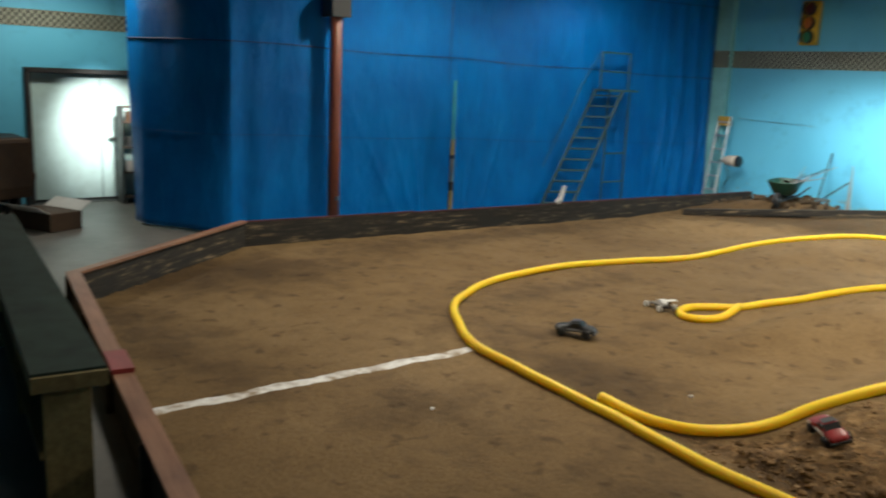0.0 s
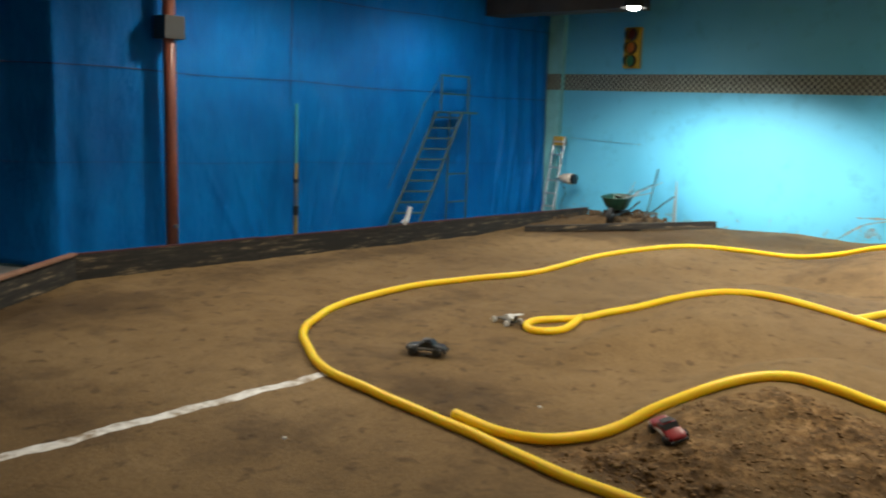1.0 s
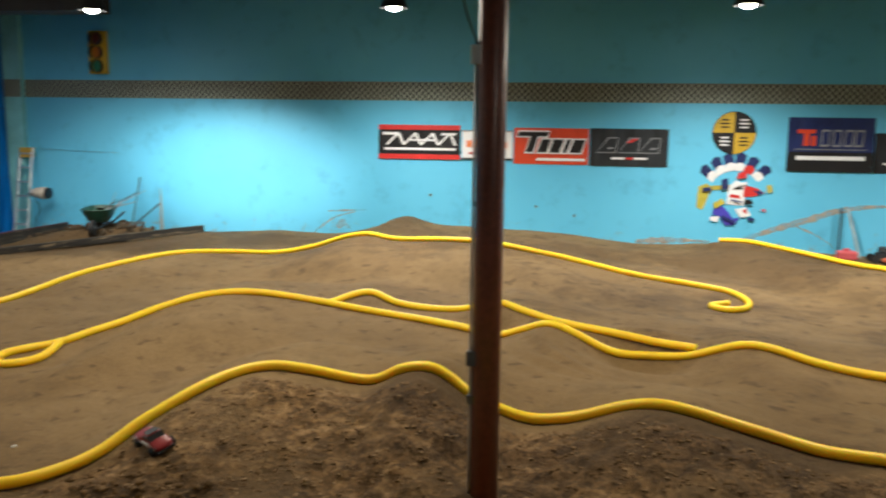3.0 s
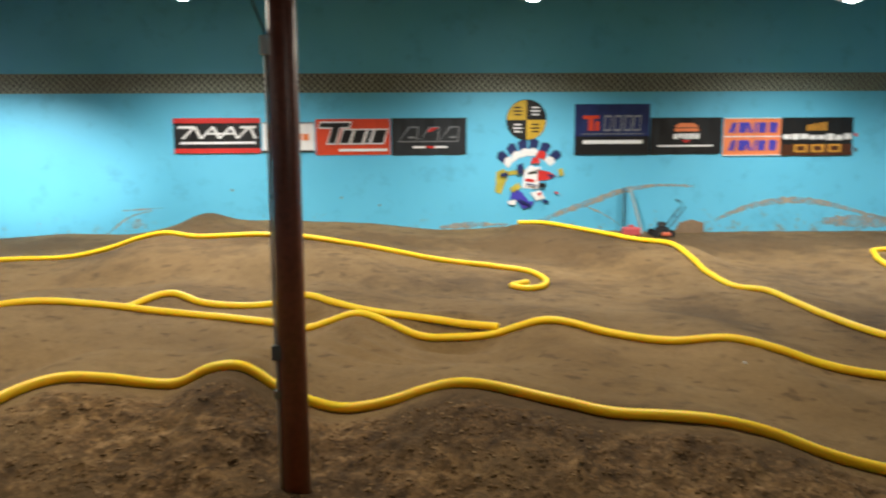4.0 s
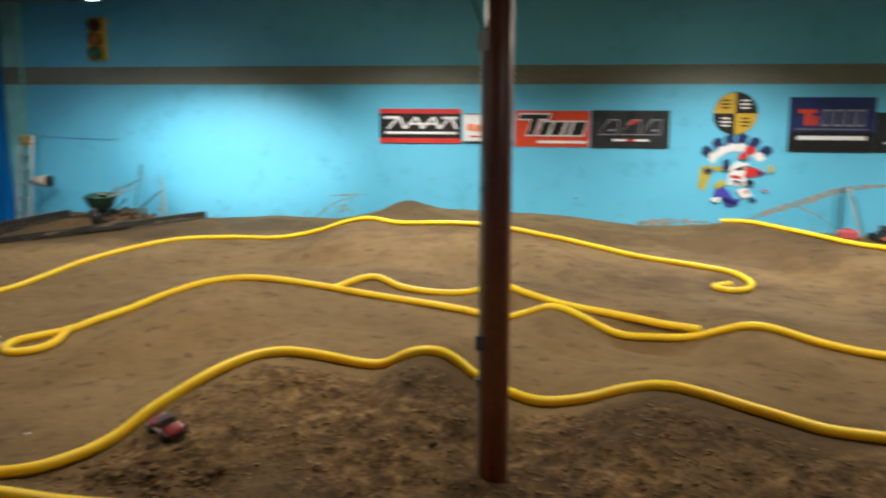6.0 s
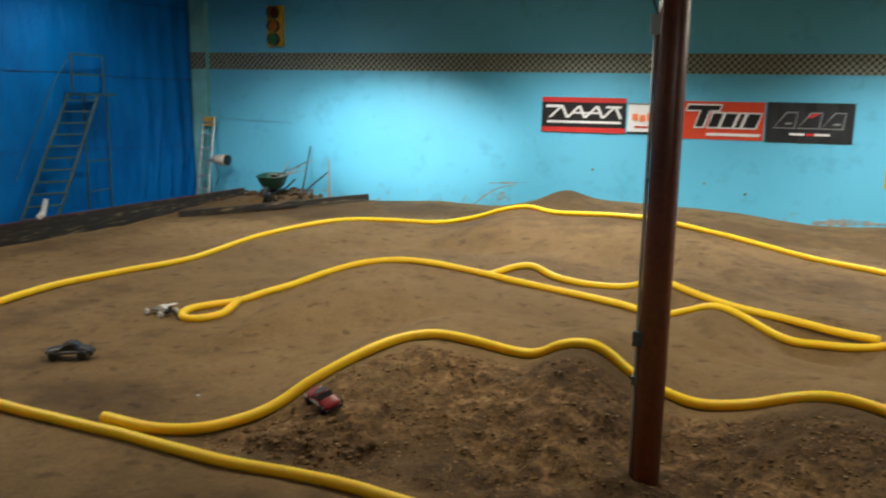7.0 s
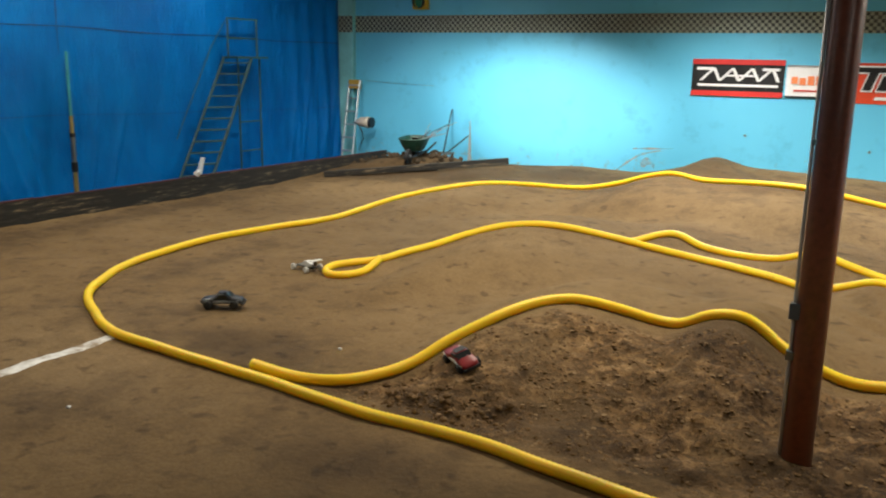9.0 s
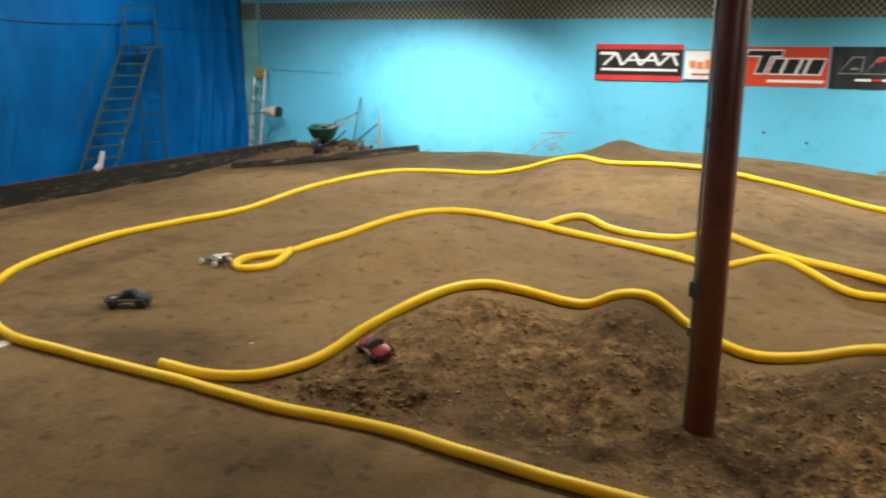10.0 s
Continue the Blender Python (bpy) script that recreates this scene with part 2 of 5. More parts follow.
def stain_material():
    """Dried mud smeared on the wall, broken up so that the paint shows through."""
    m, n, l, b = mat("mud_stain")
    mid = noise_node(n, l, 3.2, 6, 0.7)
    tr = n.new("ShaderNodeBsdfTransparent")
    mx = n.new("ShaderNodeMixShader")
    a = ramp(n, l, mid, [(0.30, (0, 0, 0)), (0.62, (0.80, 0.80, 0.80))])
    l.new(a, mx.inputs[0]), l.new(tr.outputs[0], mx.inputs[1]), l.new(b.outputs[0], mx.inputs[2])
    l.new(mx.outputs[0], n["Material Output"].inputs["Surface"])
    b.inputs["Base Color"].default_value = (0.42, 0.34, 0.25, 1)
    b.inputs["Roughness"].default_value = 0.9
    return m


def clod_material():
    """Crumbs of earth, each with a tone of its own."""
    m, n, l, b = mat("crumbly_soil")
    geo = n.new("ShaderNodeNewGeometry")
    c = ramp(n, l, geo.outputs["Random Per Island"], [(0.0, (0.115, 0.064, 0.025)), (0.6, (0.20, 0.116, 0.049)), (1.0, (0.31, 0.20, 0.105))])
    fine = noise_node(n, l, 60, 4)
    c = mixc(n, l, 1.0, c, ramp(n, l, fine, [(0.35, (0.7,) * 3), (0.65, (1,) * 3)]), "MULTIPLY")
    l.new(c, b.inputs["Base Color"])
    b.inputs["Roughness"].default_value, b.inputs["Specular IOR Level"].default_value = 0.9, 0.2
    bump(n, l, fine, 0.5, 0.004, b)
    return m


DIRT, TEAL, BAND, TARP = dirt_material(), wall_material(), checker_material(), tarp_material()
RUST, BOARD, HOSE, LINE, STAIN = rust_material(), board_material(), hose_material(), line_material(), stain_material()
CONCRETE = plain("wet_concrete", (0.15, 0.143, 0.128), 0.48, vary=0.35, scale=2.5, relief=0.003)
CEILING = plain("dark_ceiling_boards", (0.045, 0.040, 0.035), 0.8, vary=0.4, relief=0.004)
JOIST = wood("dark_joist_wood", (0.030, 0.022, 0.016), (0.07, 0.05, 0.035), 0.8)
CAPRED = wood("red_brown_cap_timber", (0.19, 0.085, 0.05), (0.34, 0.18, 0.11), 0.6)
DULLRED = plain("dull_red_edge_paint", (0.075, 0.018, 0.017), 0.6, vary=0.45)
REDPAINT = plain("red_paint", (0.26, 0.028, 0.026), 0.5, vary=0.3)
PLY = wood("olive_plywood", (0.12, 0.092, 0.032), (0.23, 0.18, 0.072), 0.65)
CARPET = plain("green_carpet", (0.020, 0.037, 0.029), 0.95, vary=0.4, scale=14, relief=0.006)
BROWN = plain("brown_cardboard", (0.075, 0.042, 0.022), 0.8, vary=0.35, relief=0.003)
DARK = plain("dark_grey_paint", (0.022, 0.022, 0.022), 0.55, vary=0.4)
BLACK = plain("black_plastic", (0.014, 0.014, 0.015), 0.4, vary=0.3)
WHITE = plain("white_paint", (0.74, 0.74, 0.72), 0.5, vary=0.15)
DOORW = plain("white_metal_door", (0.52, 0.72, 0.72), 0.22, vary=0.2, scale=2, relief=0.004)
STEEL = plain("dull_steel", (0.34, 0.36, 0.36), 0.35, 0.9, vary=0.3)
ALU = plain("aluminium", (0.62, 0.66, 0.66), 0.35, 0.8, vary=0.25)
STAIRP = plain("green_grey_stair_paint", (0.030, 0.085, 0.095), 0.45, vary=0.35)
YELLOWP = plain("yellow_paint", (0.62, 0.40, 0.03), 0.5, vary=0.25)
ORANGEP = plain("orange_print", (0.85, 0.24, 0.085), 0.5, vary=0.1)
REDPRINT = plain("red_print", (0.60, 0.030, 0.025), 0.5, vary=0.15)
ORED = plain("orange_red_print", (0.68, 0.065, 0.022), 0.45, vary=0.15)
BLACKPRINT = plain("black_print", (0.013, 0.013, 0.014), 0.4, vary=0.3)
CHAR = plain("charcoal_print", (0.022, 0.026, 0.030), 0.4, vary=0.3)
NAVY = plain("navy_print", (0.020, 0.034, 0.135), 0.4, vary=0.35)
BLUEPRINT = plain("blue_print", (0.06, 0.05, 0.42), 0.5, vary=0.15)
GREYPRINT = plain("grey_print", (0.26, 0.27, 0.28), 0.5, vary=0.15)
GOLD = plain("gold_print", (0.62, 0.30, 0.04), 0.5, vary=0.15)
WHITEPRINT = plain("white_print", (0.80, 0.80, 0.80), 0.5, vary=0.08)
GREEN = plain("green_enamel", (0.014, 0.060, 0.035), 0.4, vary=0.35)
GREENL = plain("green_lens", (0.03, 0.22, 0.10), 0.3, vary=0.2)
RED_L = plain("dark_red_lens", (0.12, 0.02, 0.012), 0.3, vary=0.2)
AMBER = plain("amber_lens", (0.55, 0.16, 0.02), 0.3, vary=0.2)
BULB = emission("glowing_bulb", (1.0, 0.97, 0.9), 40)
RUBBER = plain("tyre_rubber", (0.016, 0.015, 0.014), 0.75, vary=0.4)
SOIL = clod_material()
RUBBLE = plain("dark_rubble", (0.085, 0.058, 0.034), 0.9, vary=0.5, scale=5, spec=0.2)
SKYTEAL = plain("pipe_teal_paint", (0.05, 0.33, 0.38), 0.5, vary=0.3)
SEAM = plain("dark_seam", (0.003, 0.032, 0.14), 0.6, vary=0.3)

# ---- building helpers ----


def empty(name, place=(0, 0, 0), turn=0.0):
    e = new(name)
    e.empty_display_size = 0.1
    e.matrix_world = pose(*place, 0, 0, turn)
    return e


def mesh_from(name, bm, material, smooth=False):
    me = bpy.data.meshes.new(name)
    bm.to_mesh(me)
    bm.free()
    me.materials.append(material)
    if smooth:
        for p in me.polygons:
            p.use_smooth = True
    return me


def part(name, bm, material, parent=None, label="", smooth=False):
    ob = new(name, mesh_from(name, bm, material, smooth))
    if parent:
        ob.parent = parent
    return tagged(ob, label)


def box(sx, sy, sz, at=(0, 0, 0), bevel=0.0, m=None):
    """A bevelled box about the point at."""
    bm = bmesh.new()
    bmesh.ops.create_cube(bm, size=1, matrix=Matrix.Diagonal((sx, sy, sz, 1)))
    if bevel:
        bmesh.ops.bevel(bm, geom=bm.edges[:], offset=bevel, segments=2, affect="EDGES", profile=0.6)
    bmesh.ops.transform(bm, matrix=(m or Matrix.Identity(4)) if m else Matrix.Translation(at), verts=bm.verts)
    return bm


def join(*bms):
    """Puts several bmeshes of one part together."""
    out = bmesh.new()
    for b in bms:
        me = bpy.data.meshes.new("tmp")
        b.to_mesh(me)
        b.free()
        out.from_mesh(me)
        bpy.data.meshes.remove(me)
    return out


def tube(points, radius, sides=10, rib=0.0, closed_ends=True):
    """A tube along points; radius may be a list; rib: every second ring is drawn in by that much."""
    pts = [Vector(p) for p in points]
    verts, faces = [], []
    up = Vector((0.0123, 0.031, 1))
    for i, p in enumerate(pts):
        d = (pts[min(i + 1, len(pts) - 1)] - pts[max(i - 1, 0)]).normalized()
        ref = up if abs(d.z) < 0.95 else Vector((1, 0.02, 0))
        a = d.cross(ref).normalized()
        b = a.cross(d)
        r = radius[i] if isinstance(radius, (list, tuple)) else radius
        r -= rib if i % 2 else 0.0
        for k in range(sides):
            w = 2 * math.pi * k / sides
            verts.append(p + r * (math.cos(w) * a + math.sin(w) * b))
    for i in range(len(pts) - 1):
        for k in range(sides):
            q = (k + 1) % sides
            faces.append((i * sides + k, i * sides + q, (i + 1) * sides + q, (i + 1) * sides + k))
    if closed_ends:
        faces.append(tuple(range(sides))[::-1])
        faces.append(tuple((len(pts) - 1) * sides + k for k in range(sides)))
    me = bpy.data.meshes.new("tube")
    me.from_pydata([tuple(v) for v in verts], [], faces)
    bm = bmesh.new()
    bm.from_mesh(me)
    bpy.data.meshes.remove(me)
    bmesh.ops.recalc_face_normals(bm, faces=bm.faces[:])
    return bm


def cyl(a, b, r, sides=14):
    return tube([a, b], r, sides)


def prism(outline, depth, m=None):
    """A flat outline (x, z) given thickness towards -y."""
    bm = bmesh.new()
    f = [bm.verts.new((x, 0, z)) for x, z in outline]
    k = [bm.verts.new((x, -depth, z)) for x, z in outline]
    n = len(outline)
    bm.faces.new(f), bm.faces.new(k[::-1])
    for i in range(n):
        bm.faces.new((f[i], k[i], k[(i + 1) % n], f[(i + 1) % n]))
    bmesh.ops.recalc_face_normals(bm, faces=bm.faces[:])
    if m:
        bmesh.ops.transform(bm, matrix=m, verts=bm.verts)
    return bm


def disc(cx, cz, r, depth, a0=0.0, a1=360.0, y=0.0, sides=28):
    pts = [(cx + r * math.cos(radians(a0 + (a1 - a0) * i / sides)), cz + r * math.sin(radians(a0 + (a1 - a0) * i / sides))) for i in range(sides + (0 if a1 - a0 >= 360 else 1))]
    if a1 - a0 < 360:
        pts = [(cx, cz)] + pts
    return prism(pts, depth, Matrix.Translation((0, y, 0)))


def spline(points, step):
    """Catmull-Rom through the points, resampled at even steps."""
    p = np.array([points[0], *points, points[-1]], float)
    fine = []
    for i in range(1, len(p) - 2):
        for u in np.linspace(0, 1, 24, endpoint=False):
            a, b, c, d = p[i - 1], p[i], p[i + 1], p[i + 2]
            fine.append(0.5 * (2 * b + (c - a) * u + (2 * a - 5 * b + 4 * c - d) * u * u + (3 * b - a - 3 * c + d) * u ** 3))
    fine.append(p[-2])
    fine = np.array(fine)
    s = np.r_[0, np.cumsum(np.linalg.norm(np.diff(fine, axis=0), axis=1))]
    q = np.linspace(0, s[-1], max(3, int(s[-1] / step)))
    return np.stack([np.interp(q, s, fine[:, k]) for k in range(fine.shape[1])], 1)


def rough_noise(x, y, cell, seed):
    """Smooth value noise, about -1 to 1."""
    g = np.random.RandomState(seed).uniform(-1, 1, (257, 257))
    u, v = x / cell + 97.3, y / cell + 61.7
    i, j = np.floor(u).astype(int), np.floor(v).astype(int)
    a, b = u - i, v - j
    a, b = a * a * (3 - 2 * a), b * b * (3 - 2 * b)
    i0, j0, i1, j1 = i % 257, j % 257, (i + 1) % 257, (j + 1) % 257
    return (g[i0, j0] * (1 - a) + g[i1, j0] * a) * (1 - b) + (g[i0, j1] * (1 - a) + g[i1, j1] * a) * b


# ---- the yellow pipes' courses: x, y and height of the pipe's middle ----
OUTER = [(2.64, 3.25, 0.050), (1.02, 3.67, 0.051), (-0.96, 3.90, 0.047), (-1.93, 4.06, 0.053), (-2.68, 4.08, 0.050), (-3.75, 4.21, 0.046), (-4.92, 4.31, 0.054),
         (-5.36, 4.43, 0.048), (-5.91, 4.73, 0.050), (-6.34, 5.09, 0.050), (-6.75, 5.75, 0.049), (-6.95, 6.52, 0.050), (-6.99, 7.34, 0.051), (-6.83, 8.14, 0.052),
         (-6.60, 9.20, 0.048), (-6.53, 10.42, 0.115), (-6.27, 11.37, 0.175), (-5.86, 12.09, 0.208), (-5.25, 12.46, 0.196), (-4.50, 12.69, 0.178), (-3.90, 12.76, 0.293),
         (-3.43, 12.72, 0.450), (-3.05, 12.71, 0.512), (-2.57, 12.59, 0.467), (-1.70, 12.36, 0.518), (-1.05, 12.18, 0.507), (-0.10, 11.93, 0.381), (0.93, 11.62, 0.219),
         (1.53, 11.46, 0.166), (2.02, 11.20, 0.127), (2.18, 10.75, 0.099), (2.09, 10.32, 0.100), (1.86, 10.17, 0.100), (1.70, 10.36, 0.100), (1.92, 10.55, 0.100)]
INNER = [(-3.84, 4.37, 0.051), (-3.44, 4.34, 0.049), (-3.16, 4.44, 0.050), (-2.97, 4.68, 0.059), (-2.84, 4.90, 0.108), (-2.70, 5.13, 0.219), (-2.48, 5.41, 0.342),
         (-2.29, 5.65, 0.412), (-2.08, 5.81, 0.436), (-1.86, 5.91, 0.398), (-1.50, 6.00, 0.320), (-1.30, 5.97, 0.336), (-1.13, 5.96, 0.426), (-0.92, 5.93, 0.461),
         (-0.77, 5.91, 0.394), (-0.65, 5.89, 0.310), (-0.42, 5.88, 0.209), (-0.17, 5.83, 0.159), (0.14, 5.75, 0.225), (0.41, 5.65, 0.342), (0.63, 5.58, 0.401),
         (0.85, 5.50, 0.393), (1.20, 5.39, 0.334), (1.55, 5.27, 0.278), (1.89, 5.13, 0.294), (2.18, 5.03, 0.292), (2.48, 4.93, 0.235), (2.80, 4.81, 0.135),
         (3.10, 4.70, 0.075), (3.59, 4.49, 0.050), (4.59, 3.99, 0.050)]
MIDDLE = [(-4.73, 7.34, 0.090), (-4.64, 6.95, 0.060), (-4.69, 6.72, 0.060), (-4.82, 6.64, 0.060), (-4.97, 6.76, 0.060), (-5.02, 6.96, 0.060), (-4.91, 7.13, 0.069),
         (-4.73, 7.34, 0.081), (-4.55, 7.59, 0.134), (-4.38, 7.82, 0.181), (-4.13, 8.25, 0.270), (-3.81, 8.57, 0.340), (-3.45, 8.83, 0.339), (-3.00, 8.95, 0.285),
         (-2.60, 8.98, 0.228), (-2.10, 8.85, 0.189), (-1.53, 8.68, 0.167), (-1.08, 8.54, 0.141), (-0.68, 8.41, 0.100), (-0.42, 8.34, 0.180), (-0.14, 8.25, 0.278),
         (0.13, 8.16, 0.204), (0.45, 8.08, 0.083), (0.76, 8.01, 0.061), (1.07, 7.89, 0.105), (1.33, 7.80, 0.208), (1.59, 7.72, 0.296), (1.84, 7.65, 0.285),
         (2.18, 7.53, 0.206), (2.67, 7.38, 0.165), (3.12, 7.18, 0.232), (3.46, 6.99, 0.189), (3.78, 6.81, 0.097), (4.13, 6.61, 0.049), (4.57, 6.36, 0.049),
         (5.97, 5.57, 0.050)]
BRANCH = [(-2.62, 9.12, 0.188), (-2.35, 9.37, 0.264), (-2.17, 9.44, 0.266), (-1.89, 9.35, 0.188), (-1.52, 9.25, 0.159), (-1.10, 9.12, 0.195), (-0.73, 8.99, 0.315),
         (-0.44, 8.81, 0.279), (-0.09, 8.61, 0.227), (0.35, 8.38, 0.210), (0.78, 8.14, 0.196), (1.21, 7.95, 0.185)]
RIGHT = [(2.40, 14.40, 0.380), (2.85, 14.20, 0.391), (3.48, 13.60, 0.329), (4.03, 12.89, 0.283), (4.36, 12.30, 0.297), (4.42, 11.71, 0.221), (4.36, 10.91, 0.144),
         (4.45, 10.20, 0.074), (4.65, 9.71, 0.115), (4.74, 9.01, 0.084), (4.84, 8.32, 0.063), (4.98, 7.71, 0.057), (5.38, 7.17, 0.060), (6.58, 6.38, 0.050)]
FAR = [(10.5, 12.2, .12), (8.68, 12.37, .12), (8.11, 12.46, .12), (7.62, 12.47, .12), (7.40, 12.1, .12), (7.12, 11.48, .12), (6.86, 10.45, .12), (6.86, 10.05, .12),
       (7.1, 9.92, .12), (9.5, 9.6, .12)]
# the bank of dirt against the teal wall
BANK = [(-10.2, 14.7, .08), (-6.6, 14.7, .17), (-5.3, 14.7, .24), (-4.2, 14.7, .22), (-3.5, 14.7, .34), (-2.87, 14.7, .56), (-2.2, 14.7, .44), (-0.2, 14.7, .36),
        (1.2, 14.7, .22), (2.5, 14.7, .26), (4.0, 14.7, .16), (5.8, 14.7, .11), (8.0, 14.7, .09), (12.0, 14.7, .06)]
# soil thrown up before the corner
CORNER = [(-8.95, 12.2, .04), (-8.0, 12.9, .10), (-7.2, 13.5, .16), (-6.35, 14.1, .26)]
CORNER_BACK = [(-9.0, 12.9, .14), (-8.6, 13.5, .27), (-8.1, 13.9, .33), (-7.6, 14.2, .30)]

_known = np.concatenate([spline(c, 0.10) - (0, 0, R_HOSE * 0.93) for c in (OUTER, INNER, MIDDLE, BRANCH, RIGHT, FAR)] + [spline(c, 0.12) for c in (BANK, CORNER, CORNER_BACK)])


def land(x, y):
    """Height of the packed dirt: the jumps and banks that the pipes lie on."""
    x, y = np.atleast_1d(x).astype(float), np.atleast_1d(y).astype(float)
    num, den = np.zeros_like(x), np.full_like(x, 0.004)
    for px, py, pz in _known:
        dx, dy = x - px, y - py
        near = (np.abs(dx) < 1.0) & (np.abs(dy) < 2.6)
        u, v = dx[near] ** 2, dy[near] ** 2
        w = np.exp(-u / (2 * 0.11 ** 2) - v / (2 * 0.16 ** 2)) + 0.02 * np.exp(-u / (2 * 0.20 ** 2) - v / (2 * 0.60 ** 2))
        num[near] += w * pz
        den[near] += w
    return num / den


# settle the heights so that the land passes under the pipes
_goal = _known[:, 2].copy()
for _ in range(6):
    _known[:, 2] += 0.8 * (_goal - land(_known[:, 0], _known[:, 1]))


def loose(x, y):
    """1 where the soil is dug over, 0 where it is driven smooth."""
    edge = np.interp(x, [-3.9, -3.0, -2.5, -2.1, -1.5, 0, 3.4, 5], [4.3, 4.6, 5.3, 5.65, 5.85, 5.65, 4.5, 4.2])
    near = np.interp(x, [-3.9, -2.7, -1, 1, 5], [4.4, 4.2, 4.0, 3.75, 3.0])
    a = np.clip((edge - y) / 0.22, 0, 1) * np.clip((y - near) / 0.18, 0, 1)
    return np.clip(a * (0.75 + 0.5 * rough_noise(x, y, 0.5, 9)), 0, 1)


def surface(x, y):
    """The land with ruts, crumbs and clods."""
    z = land(x, y)
    k = loose(x, y)
    z += 0.010 * rough_noise(x, y, 0.9, 1) + 0.005 * rough_noise(x, y, 0.30, 2) + 0.0022 * rough_noise(x, y, 0.11, 3)
    # wheel arcs cut into the slope behind the post, and soil kicked up round its foot
    r1 = np.hypot(x - 0.75, y - 8.1)
    z += 0.022 * np.sin(r1 * 27) * np.exp(-((r1 - 1.15) / 0.30) ** 2) * np.exp(-((x + 0.05) / 0.55) ** 2) * (y < 8.0)
    r2 = np.hypot(x - 3.9, y - 11.2)
    z += 0.006 * np.sin(r2 * 24) * np.exp(-((r2 - 1.5) / 0.35) ** 2)
    z += 0.030 * np.exp(-((x + 0.40) ** 2 + (y - 4.66) ** 2) / 0.15 ** 2)
    z += k * (0.018 * rough_noise(x, y, 0.36, 4) + 0.020 * rough_noise(x, y, 0.15, 5) + 0.026 * rough_noise(x, y, 0.09, 6) + 0.020 * rough_noise(x, y, 0.055, 7))
    return z


# darker patches, moist earth and shade put into the colour: x, y, half widths, strength
# the one at (-0.25, 4.50) paints the shadow at the post's foot
MOIST_SHADE = [(-0.85, 5.62, 0.42, 0.26, 1.0), (-0.55, 5.25, 0.5, 0.3, 0.5), (0.9, 5.22, 0.80, 0.28, 1.15), (2.0, 4.75, 0.7, 0.25, 0.6), (-0.25, 4.50, 0.34, 0.26, 1.1),
         (-2.43, 4.36, 0.32, 0.16, 0.7), (-2.4, 3.55, 0.8, 0.35, 0.45), (-4.4, 3.3, 0.7, 0.5, 0.35), (1.0, 10.5, 1.7, 1.0, 0.42), (3.6, 8.8, 0.45, 0.9, 0.75), (2.7, 13.0, 1.7, 1.1, 0.75), (5.8, 13.7, 3.0, 0.8, 0.75), (8.5, 13.6, 2.0, 0.9, 0.7), (5.6, 11.0, 0.8, 1.2, 0.45),
         (8.6, 11.3, 1.1, 0.7, 0.9), (-2.9, 13.6, 1.3, 0.9, 0.75), (0.3, 13.3, 1.6, 0.9, 0.65), (-5.3, 13.9, 1.4, 0.6, 0.7), (-1.6, 12.6, 2.8, 0.9, 0.62), (-3.2, 4.35, 0.5, 0.3, 0.4), (-1.6, 4.4, 1.1, 0.25, 0.5), (-7.4, 12.6, 1.4, 0.5, 0.6), (-6.35, 6.2, 0.5, 1.3, 0.36), (-5.5, 4.85, 0.9, 0.4, 0.40), (-8.6, 3.8, 0.6, 1.2, 0.65), (-7.0, 2.3, 1.2, 0.4, 0.5), (-8.4, 13.5, 1.3, 1.0, 1.5), (-7.0, 14.3, 1.0, 0.5, 1.3), (-6.9, 13.2, 1.6, 0.7, 0.8), (-4.3, 4.72, 0.9, 0.34, 0.52), (-5.2, 5.3, 0.7, 0.5, 0.25), (-9.1, 8.5, 0.4, 4.5, 0.5), (5.2, 8.2, 0.6, 1.2, 0.4)]


def moist_shade(x, y):
    m = np.zeros_like(np.atleast_1d(x), dtype=float)
    for cx, cy, a, b, s in MOIST_SHADE:
        m = np.maximum(m, s * np.exp(-(((x - cx) / a) ** 2 + ((y - cy) / b) ** 2) * 0.7))
    return m


def ground_z(x, y):
    return float(surface(x, y)[0])

# ---- the large structure ----
# edges of the dirt track: near board, slanted board, board along the tarpaulin
NEAR_A, NEAR_B, SLANT_B, LONG_B = (4.6, -0.02), (-8.00, 2.00), (-9.86, 4.50), (-9.17, 14.45)


